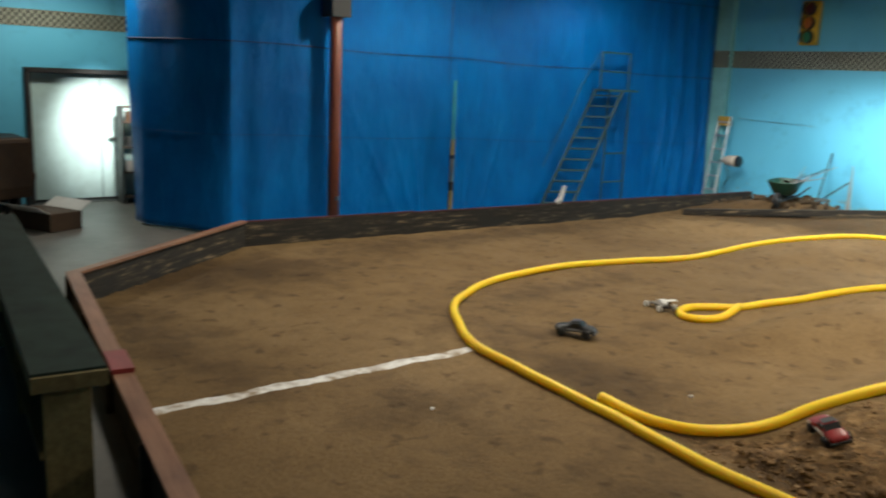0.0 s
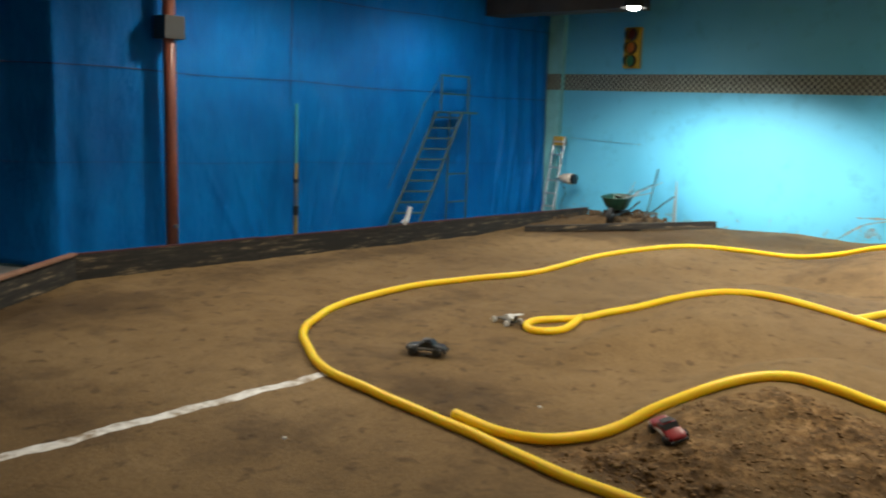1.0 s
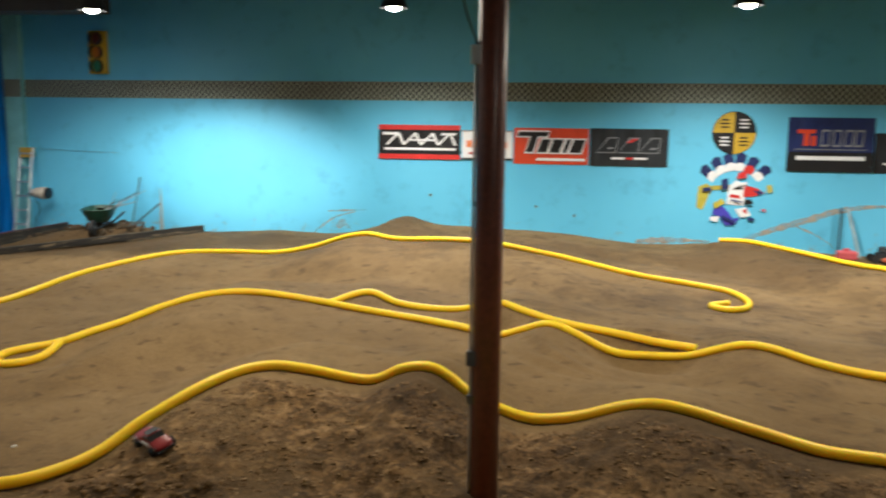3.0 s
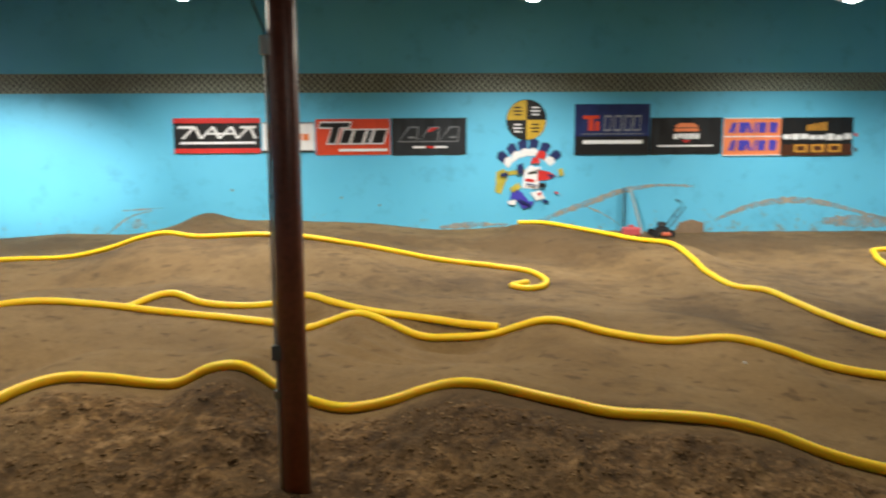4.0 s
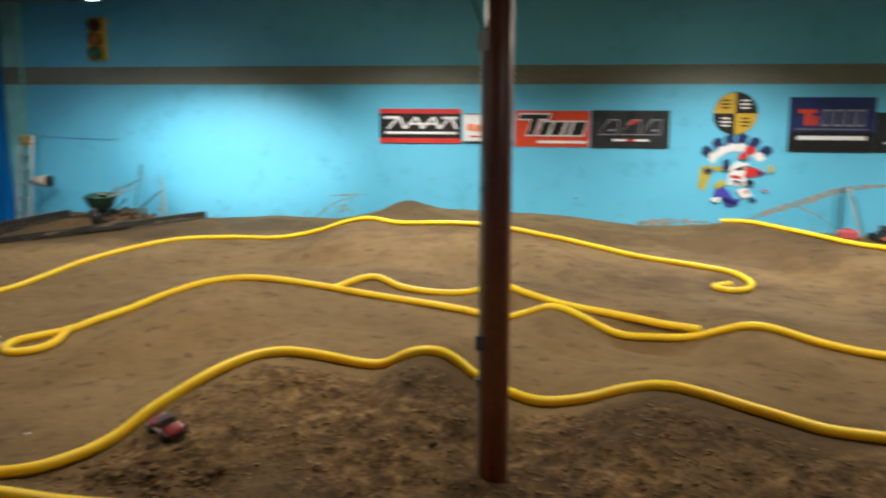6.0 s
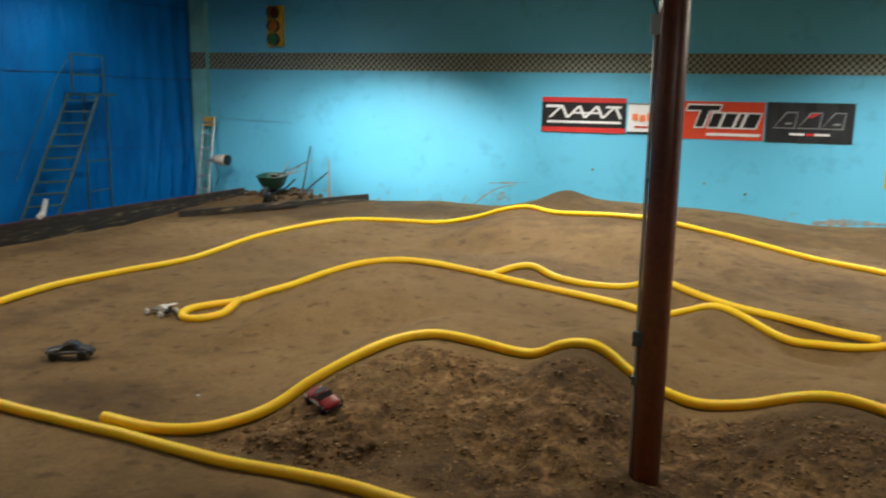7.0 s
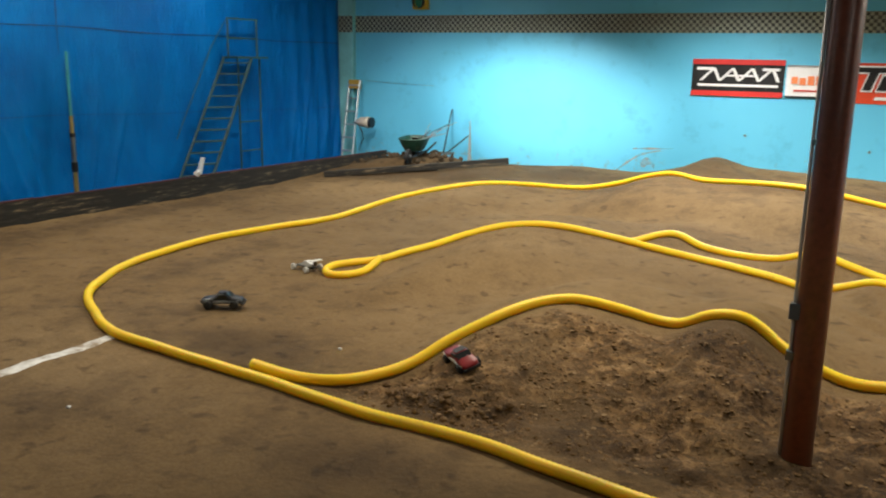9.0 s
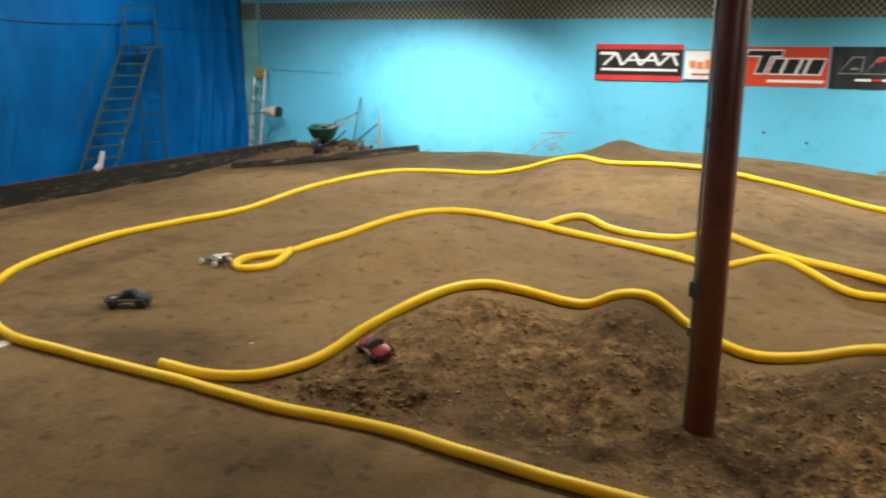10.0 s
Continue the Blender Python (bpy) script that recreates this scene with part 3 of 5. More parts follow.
def build_ground():
    step = 0.06
    xs = np.r_[np.arange(-10.3, -3.6, step), np.arange(-3.6, 4.2, 0.035), np.arange(4.2, 13.0, step)]
    ys = np.r_[np.arange(-0.2, 3.4, step), np.arange(3.4, 8.0, 0.035), np.arange(8.0, WALL_Y + 0.05, step)]
    gx, gy = np.meshgrid(xs, ys)
    flat_x, flat_y = gx.ravel(), gy.ravel()
    z = surface(flat_x, flat_y)
    k = loose(flat_x, flat_y)
    n = len(xs)
    line = lambda a, b: (b[0] - a[0]) * (flat_y - a[1]) - (b[1] - a[1]) * (flat_x - a[0])
    inside = (line(NEAR_A, NEAR_B) < 0) & ((line(NEAR_B, SLANT_B) < 0) | (flat_y > 4.6)) & (line(SLANT_B, LONG_B) < 0)
    faces = []
    for j in range(len(ys) - 1):
        for i in range(n - 1):
            a = j * n + i
            if inside[a] and inside[a + 1] and inside[a + n] and inside[a + n + 1]:
                faces.append((a, a + 1, a + n + 1, a + n))
    me = bpy.data.meshes.new("ground")
    me.from_pydata(np.stack([flat_x, flat_y, z], 1).tolist(), [], faces)
    at = me.attributes.new("loose", "FLOAT", "POINT")
    at.data.foreach_set("value", k.astype(np.float32))
    patchy = me.attributes.new("moist_shade", "FLOAT", "POINT")
    patchy.data.foreach_set("value", moist_shade(flat_x, flat_y).astype(np.float32))
    me.materials.append(DIRT)
    me.polygons.foreach_set("use_smooth", [True] * len(me.polygons))
    bm = bmesh.new()
    bm.from_mesh(me)
    bmesh.ops.delete(bm, geom=[v for v in bm.verts if not v.link_faces], context="VERTS")
    bm.to_mesh(me)
    bm.free()
    return tagged(new("ground", me), "brown packed dirt race track with humps and loose soil", "dirt track", kind="structure")


build_ground()
tagged(part("floor", box(30, 21, 0.2, (-1, 6, -0.16)), CONCRETE), "damp grey concrete floor beyond the track", "floor", kind="structure")

wall_n = tagged(part("wall_north", box(29.0, 0.3, CEIL_Z + 0.3, (-1.0, WALL_Y + 0.15, CEIL_Z / 2 - 0.15)), TEAL), "teal painted wall splashed with mud", "wall", kind="structure")


def wall_west():
    y0, y1, d0, d1, dz = -4.0, WALL_Y, 3.12, 5.25, 1.98
    t = 0.25
    x = WEST_X - t / 2
    bm = join(box(t, d0 - y0, CEIL_Z + .1, (x, (y0 + d0) / 2, CEIL_Z / 2 - .05)), box(t, y1 - d1, CEIL_Z + .1, (x, (d1 + y1) / 2, CEIL_Z / 2 - .05)),
              box(t, d1 - d0, CEIL_Z - dz, (x, (d0 + d1) / 2, (CEIL_Z + dz) / 2)))
    return tagged(part("wall_west", bm, TEAL), "dim teal wall with a white door", "wall", kind="structure")


wall_west()
tagged(part("wall_east", box(0.25, 19, CEIL_Z + .1, (13.4, 5.4, CEIL_Z / 2 - .05)), TEAL), "teal painted wall", "wall", kind="structure")
tagged(part("wall_south", box(28.2, 0.25, CEIL_Z + .1, (-0.6, -4.1, CEIL_Z / 2 - .05)), TEAL), "teal painted wall", "wall", kind="structure")
tagged(part("ceiling", join(box(29, 20, 0.15, (-1, 5.4, CEIL_Z + 0.08)), *[box(0.09, 18.6, 0.2, (jx, 5.4, CEIL_Z - 0.1)) for jx in np.arange(-13.5, 13, 1.35)],
                            box(3.1, 0.5, 0.8, (-8.95, 12.9, CEIL_Z - 0.45))), CEILING), "dark boarded ceiling with joists", "ceiling", kind="structure")
tagged(part("pillar", box(0.36, 0.12, CEIL_Z - 0.02, (-10.30, WALL_Y - 0.058, CEIL_Z / 2 - 0.02), 0.012), plain("pale_teal_paint", (0.23, 0.60, 0.62), 0.5, vary=0.2)),
       "pale teal painted pillar in the wall corner", "pillar", kind="structure")
BAND_Z0, BAND_Z1 = 2.578, 2.898
tagged(part("trim_1", box(23.22, 0.008, BAND_Z1 - BAND_Z0, (1.49, WALL_Y - 0.002, (BAND_Z0 + BAND_Z1) / 2)), BAND), "black and grey checkered painted band", "wall band", kind="structure")
tagged(part("trim_3", box(0.362, 0.008, BAND_Z1 - BAND_Z0, (-10.30, WALL_Y - 0.120, (BAND_Z0 + BAND_Z1) / 2)), BAND), "checkered painted band on the pillar", "wall band", kind="structure")
tagged(part("trim_2", box(0.008, 18, 0.25, (WEST_X + 0.002, 5, 2.775)), BAND), "dark checkered painted band", "wall band", kind="structure")


def door_1():
    e = empty("door_1", (WEST_X - 0.06, 3.12, -0.03))
    tagged(e, "white metal double door brightened by an added spot", "door", kind="structure")
    w, h = 2.13, 2.01
    for i in range(2):
        part("leaf", box(0.05, w / 2 - 0.012, h - 0.04, (0, w * (0.25 + 0.5 * i), h / 2), 0.006), DOORW, e)
    part("frame", join(box(0.16, 0.07, h + 0.06, (0.09, -0.03, h / 2)), box(0.16, 0.07, h + 0.06, (0.09, w + 0.03, h / 2)), box(0.16, w + 0.13, 0.07, (0.09, w / 2, h + 0.03))), DARK, e)
    part("threshold", box(0.16, w, 0.03, (0.1, w / 2, -0.03)), STEEL, e)
    part("push_bar", cyl((0.06, w * 0.55, 0.98), (0.06, w * 0.9, 0.98), 0.02), STEEL, e)
    return e


door_1()


def edge_board(name, a, b, label, cap, z=0.29, thick=0.045, cap_w=0.10):
    a, b = Vector((*a, 0)), Vector((*b, 0))
    d = b - a
    e = empty(name, (a.x, a.y, 0), math.degrees(math.atan2(d.y, d.x)))
    tagged(e, label, "track board", "boards round the track")
    n = max(1, round(d.length / 2.44))
    s = d.length / n
    for i in range(n):
        dz = 0.006 * math.sin(i * 2.3)
        part("board", box(s - 0.002, thick, z + 0.05, (s * (i + 0.5), 0, (z - 0.05) / 2 + dz), 0.006), BOARD, e)
        part("cap", box(s - 0.004, cap_w, 0.028 if cap_w > 0.06 else 0.016, (s * (i + 0.5), 0, z + (0.016 if cap_w > 0.06 else 0.010) + dz), 0.003), cap, e)
    m = int(d.length / 1.22)
    for i in range(m + 1):
        part("stake", box(0.045, 0.045, z + 0.02, (0.05 + i * (d.length - 0.1) / max(1, m), -0.047, (z - 0.03) / 2), 0.004), JOIST, e)
    return e


edge_board("track_board", NEAR_B, NEAR_A, "brown timber capped board along the drivers side", CAPRED, 0.30, 0.045, 0.12)
edge_board("track_board", SLANT_B, NEAR_B, "worn black board with red edge at the slanted corner", CAPRED, 0.29)
edge_board("track_board", LONG_B, SLANT_B, "worn black board with thin red edge before the tarpaulin", DULLRED, 0.29, 0.045, 0.048)
red = tagged(part("splice_plate", box(0.38, 0.135, 0.035, (0, 0, 0), 0.004), REDPAINT), "bright red painted block on the board", "splice plate")
red.matrix_world = pose(-5.34, 1.574, 0.347, 0, 0, -9.1)

# white line of lime across the track, draped over the dirt
def start_line():
    a, b = np.array((-5.28, 1.58)), np.array((-5.20, 4.34))
    n = 60
    verts, faces = [], []
    for i in range(n + 1):
        c = a + (b - a) * i / n
        w = 0.075 * (1 + 0.10 * math.sin(i * 1.7) + 0.08 * math.sin(i * 0.61))
        for j in range(5):
            x = c[0] + w * (j / 2 - 1) + 0.012 * math.sin(i * 0.5)
            verts.append((x, c[1], ground_z(x, c[1]) + (0.006 if 0 < j < 4 else -0.004)))
    for i in range(n):
        for j in range(4):
            k = i * 5 + j
            faces.append((k, k + 1, k + 6, k + 5))
    me = bpy.data.meshes.new("start_line")
    me.from_pydata(verts, [], faces)
    me.materials.append(LINE)
    return tagged(new("start_line", me), "white lime start line scuffed by wheels", "start line", kind="structure")


start_line()


# ---- the tarpaulin ----
def tarpaulin():
    e = empty("tarpaulin", (0, 0, 0))
    tagged(e, "large blue plastic tarpaulin hung as a curtain with creases", "tarpaulin")
    x0, y0, x1, y1 = -10.90, 4.78, -10.47, WALL_Y - 0.12
    nu, nv, ztop, zbot = 420, 60, CEIL_Z - 0.08, -0.02
    verts, faces = [], []
    back = [(-12.3, 3.95), (-11.95, 4.02), (-11.7, 4.14), (-11.45, 4.30), (-11.22, 4.46), (-11.05, 4.60), (-10.95, 4.70)]

    def place(u, v):
        y = y0 + (y1 - y0) * u
        x = x0 + (x1 - x0) * u
        free = 1 - v
        f = 0.014 * math.sin(y * 4.1 + 2.3 * math.sin(v * 3.0 + y)) * (0.3 + 0.7 * free) + 0.005 * math.sin(y * 11.3 + 5.2 * v + 2 * math.sin(y))
        f += 0.05 * math.sin(y * 1.35 + 0.6) * free
        f += (0.06 * math.sin(y * 16 + v * 3) * (0.3 + free)) * max(0, (y - 12.6) / 2.0) * 0.7
        # creases fanning out from the pole's foot and the gathered end in the corner
        for fy, lean in ((7.92, -0.5), (7.75, -0.95), (8.7, 0.42), (9.0, 0.9), (7.5, -1.5)):
            f += 0.030 * math.exp(-((y - fy - lean * v * 1.6) / 0.045) ** 2) * max(0, 1 - v * 2.0)
        for fy in (13.3, 13.62, 13.9, 14.2, 14.45):
            f += 0.055 * math.exp(-((y - fy - 0.5 * (v - 0.2)) / 0.05) ** 2) * max(0, 1 - abs(v - 0.18) * 3.5)
        f += 0.05 * math.exp(-((y - 4.6) / 0.22) ** 2) - 0.05 * math.exp(-((y - 5.0) / 0.16) ** 2)
        f += 0.07 * math.exp(-((y - 8.30 - 0.30 * free) / 0.10) ** 2) * max(0, 1 - abs(v - 0.35) * 2)
        return (x + f, y, zbot + (ztop - zbot) * v)

    for j in range(nv + 1):
        v = j / nv
        for bx, by in back:
            verts.append((bx, by + 0.03 * math.sin(v * 5 + bx * 7), zbot + (ztop - zbot) * v))
        for i in range(nu + 1):
            verts.append(place(i / nu, v))
    row = nu + 1 + len(back)
    for j in range(nv):
        for i in range(row - 1):
            k = j * row + i
            faces.append((k, k + 1, k + row + 1, k + row))
    me = bpy.data.meshes.new("sheet")
    me.from_pydata(verts, [], faces)
    me.materials.append(TARP)
    me.polygons.foreach_set("use_smooth", [True] * len(me.polygons))
    sheet = new("sheet", me)
    sheet.parent = e
    md = sheet.modifiers.new("thickness", "SOLIDIFY")
    md.thickness = 0.003
    for za, zb, r in ((2.51, 2.345, 0.009), (1.29, 1.08, 0.003), (3.74, 3.69, 0.008)):
        pts = [(bx + 0.006, by - 0.006 + 0.03 * math.sin((za - zbot) / (ztop - zbot) * 5 + bx * 7), za) for bx, by in back]
        for i in range(0, nu + 1, 2):
            u = i / nu
            z = za + (zb - za) * u + 0.012 * math.sin(u * 21)
            p = place(u, (z - zbot) / (ztop - zbot))
            pts.append((p[0] + 0.006, p[1], z))
        part("hem", tube(pts, r, 6), SEAM, e)
    # upright overlap of two sheets
    pts = [(place((8.34 - y0) / (y1 - y0), v)[0] + 0.004, 8.34 + 0.012 * math.sin(v * 9), zbot + (ztop - zbot) * v) for v in np.linspace(0.45, 1, 20)]
    part("hem", tube(pts, [0.004 + 0.016 * i / 19 for i in range(20)], 6), SEAM, e)
    return e


tarpaulin()

# ---- posts ----
def steel_post(x, y, r, label, z0):
    e = empty("steel_post", (x, y, 0))
    tagged(e, label, "post", "steel posts")
    part("shaft", tube([(0, 0, z0 - 0.25), (0, 0, 1.5), (0, 0, CEIL_Z)], r, 28), RUST, e, smooth=True)
    return e


POST = (-0.388, 4.69)
pz = ground_z(*POST)
post = steel_post(*POST, 0.078, "rust red steel post with conduit on its side", pz)
cx = -0.080
part("conduit", tube([(cx - 0.002, -0.02, pz - 0.02), (cx - 0.004, -0.02, 0.65), (cx - 0.008, -0.02, 1.2), (cx - 0.006, -0.02, 2.50)], 0.0095, 12), plain("galvanised_conduit", (0.46, 0.42, 0.40), 0.45, vary=0.3), post, "pale grey steel conduit", True)
part("junction_box", box(0.055, 0.05, 0.10, (cx - 0.004, -0.025, 2.54), 0.006), WHITE, post, "pale junction box")
part("outlet_box", box(0.055, 0.05, 0.085, (cx - 0.002, -0.03, 0.89), 0.006), plain("grey_box_paint", (0.10, 0.11, 0.12), 0.45), post, "grey outlet box")
part("clamp", box(0.05, 0.045, 0.05, (cx, -0.02, 0.65), 0.006), STEEL, post)
part("clamp", box(0.05, 0.03, 0.03, (cx + 0.012, -0.02, 1.75), 0.004), STEEL, post)
part("cable", tube([(cx, -0.02, 2.59), (cx - 0.06, -0.02, 2.75), (cx - 0.12, 0, 2.95), (cx - 0.05, 0.02, 3.2), (cx - 0.06, 0.05, CEIL_Z)], 0.006, 6), BLACK, post)

rp = steel_post(-10.58, 6.20, 0.085, "rust red steel post before the blue tarpaulin", 0)
part("bracket", box(0.26, 0.05, 0.05, (0.0, 0.0, 0.42), 0.005), STEEL, rp)
part("bracket", box(0.30, 0.30, 0.30, (0, 0, 3.05), 0.01), DARK, rp, "dark box at the top")


OCHRE = plain("dirty_ochre_paint", (0.30, 0.23, 0.08), 0.6, vary=0.4, scale=12)


def prop_pole():
    e = empty("prop_pole", (-10.60, 8.34, 0))
    tagged(e, "thin jointed pole in teal, yellow and black at the tarpaulin", "pole")
    for z0, z1, r, m in ((-0.02, 0.42, 0.034, OCHRE), (0.42, 0.56, 0.046, BLACK), (0.56, 0.92, 0.034, STEEL), (0.92, 0.98, 0.04, BLACK), (0.98, 1.22, 0.030, OCHRE), (1.22, 2.12, 0.022, SKYTEAL)):
        part("section", cyl((0, 0, z0), (0, 0, z1), r), m, e)
    return e


prop_pole()

# ---- lamps ----
def pendant_lamp(x, y):
    e = empty("pendant_lamp", (x, y, LAMP_Z))
    tagged(e, "hanging lamp with dark reflector and glowing bulb", "lamp", "ceiling lamps")
    prof = [(0.03, 0.30), (0.06, 0.28), (0.10, 0.22), (0.17, 0.10), (0.20, 0.0)]
    part("reflector", tube([(0, 0, z) for _, z in prof], [r for r, _ in prof], 24, closed_ends=False), DARK, e, smooth=True)
    bm = bmesh.new()
    bmesh.ops.create_uvsphere(bm, u_segments=16, v_segments=10, radius=0.085, matrix=Matrix.Translation((0, 0, 0.02)) @ Matrix.Diagonal((1.25, 1.25, 0.75, 1)))
    part("bulb", bm, BULB, e, "glowing white bulb", True).visible_shadow = False
    part("stem", cyl((0, 0, 0.28), (0, 0, CEIL_Z - LAMP_Z + 0.02), 0.012), DARK, e)
    return e


first = pendant_lamp(*LAMPS[0][:2])
# a copy at every listed light, the unseen added ones too
for lx, ly, lz, _, _ in LAMPS[1:]:
    copy_thing(first, pose(lx, ly, lz))

# ---- yellow pipes ----
def drain_pipe(course, label):
    p = spline(course, 0.016)
    lay = land(p[:, 0], p[:, 1])
    z = np.clip(p[:, 2] - 0.006, lay + R_HOSE * 0.55, lay + R_HOSE * 1.25)
    kernel = np.ones(9) / 9
    z = np.convolve(np.pad(z, 4, "edge"), kernel, "valid")
    sway = 0.004 * np.sin(np.arange(len(z)) * 0.016 * 5.3) + 0.0025 * np.sin(np.arange(len(z)) * 0.016 * 11.1 + 1)
    pts = np.stack([p[:, 0] + sway, p[:, 1] + sway, z], 1)
    ob = part("drain_pipe", tube([tuple(q) for q in pts], R_HOSE, 14, 0.003), HOSE, None, smooth=True)
    return tagged(ob, label, "drain pipe", "yellow track pipes")


drain_pipe(OUTER, "long yellow corrugated pipe curving round the outer lane")
drain_pipe(INNER, "yellow corrugated pipe over humps beside dug soil")
drain_pipe(MIDDLE, "yellow corrugated pipe folded into a loop at its end")
drain_pipe(BRANCH, "short yellow corrugated pipe lying beside another pipe")
drain_pipe(RIGHT, "yellow corrugated pipe running down from the wall")
drain_pipe(FAR, "yellow corrugated pipe bent round a far corner")

# ---- banners and paint on the teal wall ----
FACE = WALL_Y - 0.001


def banner(x0, x1, z0, z1, material, label):
    e = empty("banner", (x0, FACE, z0))
    tagged(e, label, "banner", "banners on the wall")
    bm = bmesh.new()
    w, h = x1 - x0, z1 - z0
    nx, nz = 16, 6
    vs = [[bm.verts.new((w * i / nx, -0.010 - 0.005 * math.sin(i * 1.1 + k * 0.7) - 0.004 * math.sin(i * 2.3), h * k / nz)) for i in range(nx + 1)] for k in range(nz + 1)]
    for k in range(nz):
        for i in range(nx):
            bm.faces.new((vs[k][i], vs[k][i + 1], vs[k + 1][i + 1], vs[k + 1][i]))
    ext = bmesh.ops.extrude_face_region(bm, geom=bm.faces[:])
    for v in ext["geom"]:
        if isinstance(v, bmesh.types.BMVert):
            v.co.y = -0.002
    bmesh.ops.recalc_face_normals(bm, faces=bm.faces[:])
    part("sheet", bm, material, e, smooth=False)
    return e, w, h


def mark(e, name, outline, material, layer=1):
    return part(name, prism(outline, 0.003, Matrix.Translation((0, -0.0195 - 0.0035 * layer, 0))), material, e)


def bar(e, x0, x1, z0, z1, material, slant=0.0, layer=1, name="print"):
    return mark(e, name, [(x0, z0), (x1, z0), (x1 + slant, z1), (x0 + slant, z1)], material, layer)


def slanted_word(e, x0, x1, z0, z1, n, material, slant, gap=0.25, layer=1, seed=1):
    """A row of plain slanted blocks, standing for print that is not copied."""
    r = random.Random(seed)
    s = (x1 - x0) / n
    for i in range(n):
        a, b = x0 + s * i, x0 + s * (i + 1 - gap)
        low = z0 + (z1 - z0) * r.choice((0.0, 0.0, 0.12, 0.2))
        top = z1 - (z1 - z0) * r.choice((0.0, 0.0, 0.1, 0.22))
        bar(e, a, b, low, top, material, slant, layer)


def zigzag(e, x0, x1, z0, z1, n, width, material, slant):
    """A jagged slanted stroke, standing for print that is not copied."""
    s = (x1 - x0) / n
    for i in range(n):
        up = i % 2
        a, b = x0 + s * i, x0 + s * (i + 1)
        za, zb = (z1, z0) if up else (z0, z1)
        sa, sb = (slant, 0) if up else (0, slant)
        mark(e, "print", [(a + sa, za), (a + sa + width, za), (b + sb + width, zb), (b + sb, zb)], material, 1 + 0.4 * up)


# red and black banner
e, w, h = banner(-3.375, -1.935, 1.575, 2.165, BLACKPRINT, "black vinyl banner with red edges and white slanted print")
bar(e, 0.0, w, h - 0.085, h, REDPRINT), bar(e, 0.0, w, 0.0, 0.085, REDPRINT)
zigzag(e, 0.12, 1.33, 0.245, 0.45, 8, 0.052, WHITEPRINT, 0.055)
bar(e, 0.07, 0.34, 0.415, 0.46, WHITEPRINT, 0.012, 2), bar(e, 1.10, 1.36, 0.415, 0.455, WHITEPRINT, 0.012, 2), bar(e, 0.52, 0.98, 0.315, 0.345, WHITEPRINT, 0.01, 2)
bar(e, 0.10, 1.36, 0.155, 0.195, WHITEPRINT)
# white banner behind the post
e, w, h = banner(-1.905, -1.035, 1.585, 2.09, WHITEPRINT, "white vinyl banner with orange print")
slanted_word(e, 0.08, 0.80, 0.20, 0.34, 6, ORANGEP, 0.0, 0.22, 1, 5)
bar(e, 0.0, w, 0.0, 0.03, BLACKPRINT), bar(e, 0.12, 0.5, 0.10, 0.125, REDPRINT, 0.0), bar(e, 0.0, w, h - 0.02, h, GREYPRINT)
# red banner with black slanted print
e, w, h = banner(-1.01, 0.25, 1.53, 2.14, ORED, "orange red vinyl banner with black slanted print")
for k, (m, g) in enumerate(((WHITEPRINT, 0.022), (BLACKPRINT, 0.0))):
    bar(e, 0.06 - g, 0.56 + g, 0.47 - g, 0.545 + g, m, 0.03, k + 1)
    bar(e, 0.20 - g, 0.32 + g, 0.20 - g, 0.47, m, 0.09, k + 1)
    for i, x in enumerate((0.40, 0.60, 0.82, 0.94)):
        bar(e, x - g, x + (0.15, 0.17, 0.07, 0.19)[i] + g, 0.20 - g, 0.42 + g, m, 0.08, k + 1)
bar(e, 0.38, 1.20, 0.06, 0.105, WHITEPRINT, 0.015)
# charcoal banner with grey outlined print
e, w, h = banner(0.275, 1.56, 1.515, 2.148, CHAR, "charcoal vinyl banner with grey outlined print")
for k, (m, g) in enumerate(((GREYPRINT, 0.016), (CHAR, 0.0))):
    for i, x in enumerate((0.12, 0.48, 0.82)):
        mark(e, "print", [(x - g, 0.24 - g), (x + 0.30 + g, 0.24 - g), (x + 0.33 + g, 0.47 + g), (x + 0.19 - g, 0.47 + g)], m, k + 1)
for x in (0.28, 0.98):
    bar(e, x, x + 0.10, 0.29, 0.32, GREYPRINT, 0.02, 3)
mark(e, "print", [(0.60, 0.40), (0.70, 0.47), (0.80, 0.47), (0.68, 0.40)], REDPRINT, 3)
bar(e, 0.36, 0.58, 0.12, 0.155, WHITEPRINT), bar(e, 0.60, 0.72, 0.12, 0.155, REDPRINT), bar(e, 0.73, 0.95, 0.12, 0.155, WHITEPRINT)
# navy banner
e, w, h = banner(3.445, 4.77, 1.495, 2.37, NAVY, "dark navy vinyl banner with grey print, hung higher than its neighbours")
bar(e, 0.0, w, 0.0, 0.32, BLACKPRINT, 0, 0.5)
bar(e, 0.14, 0.42, 0.62, 0.68, ORED), bar(e, 0.24, 0.33, 0.42, 0.62, ORED), bar(e, 0.36, 0.43, 0.42, 0.58, ORED)
for x in (0.50, 0.68, 0.86, 1.02):
    bar(e, x, x + 0.13, 0.41, 0.68, GREYPRINT, 0.02), bar(e, x + 0.02, x + 0.11, 0.44, 0.65, NAVY, 0.02, 2)
bar(e, 0.14, 1.20, 0.19, 0.255, WHITEPRINT), bar(e, 0.10, 1.22, 0.355, 0.368, GREYPRINT)
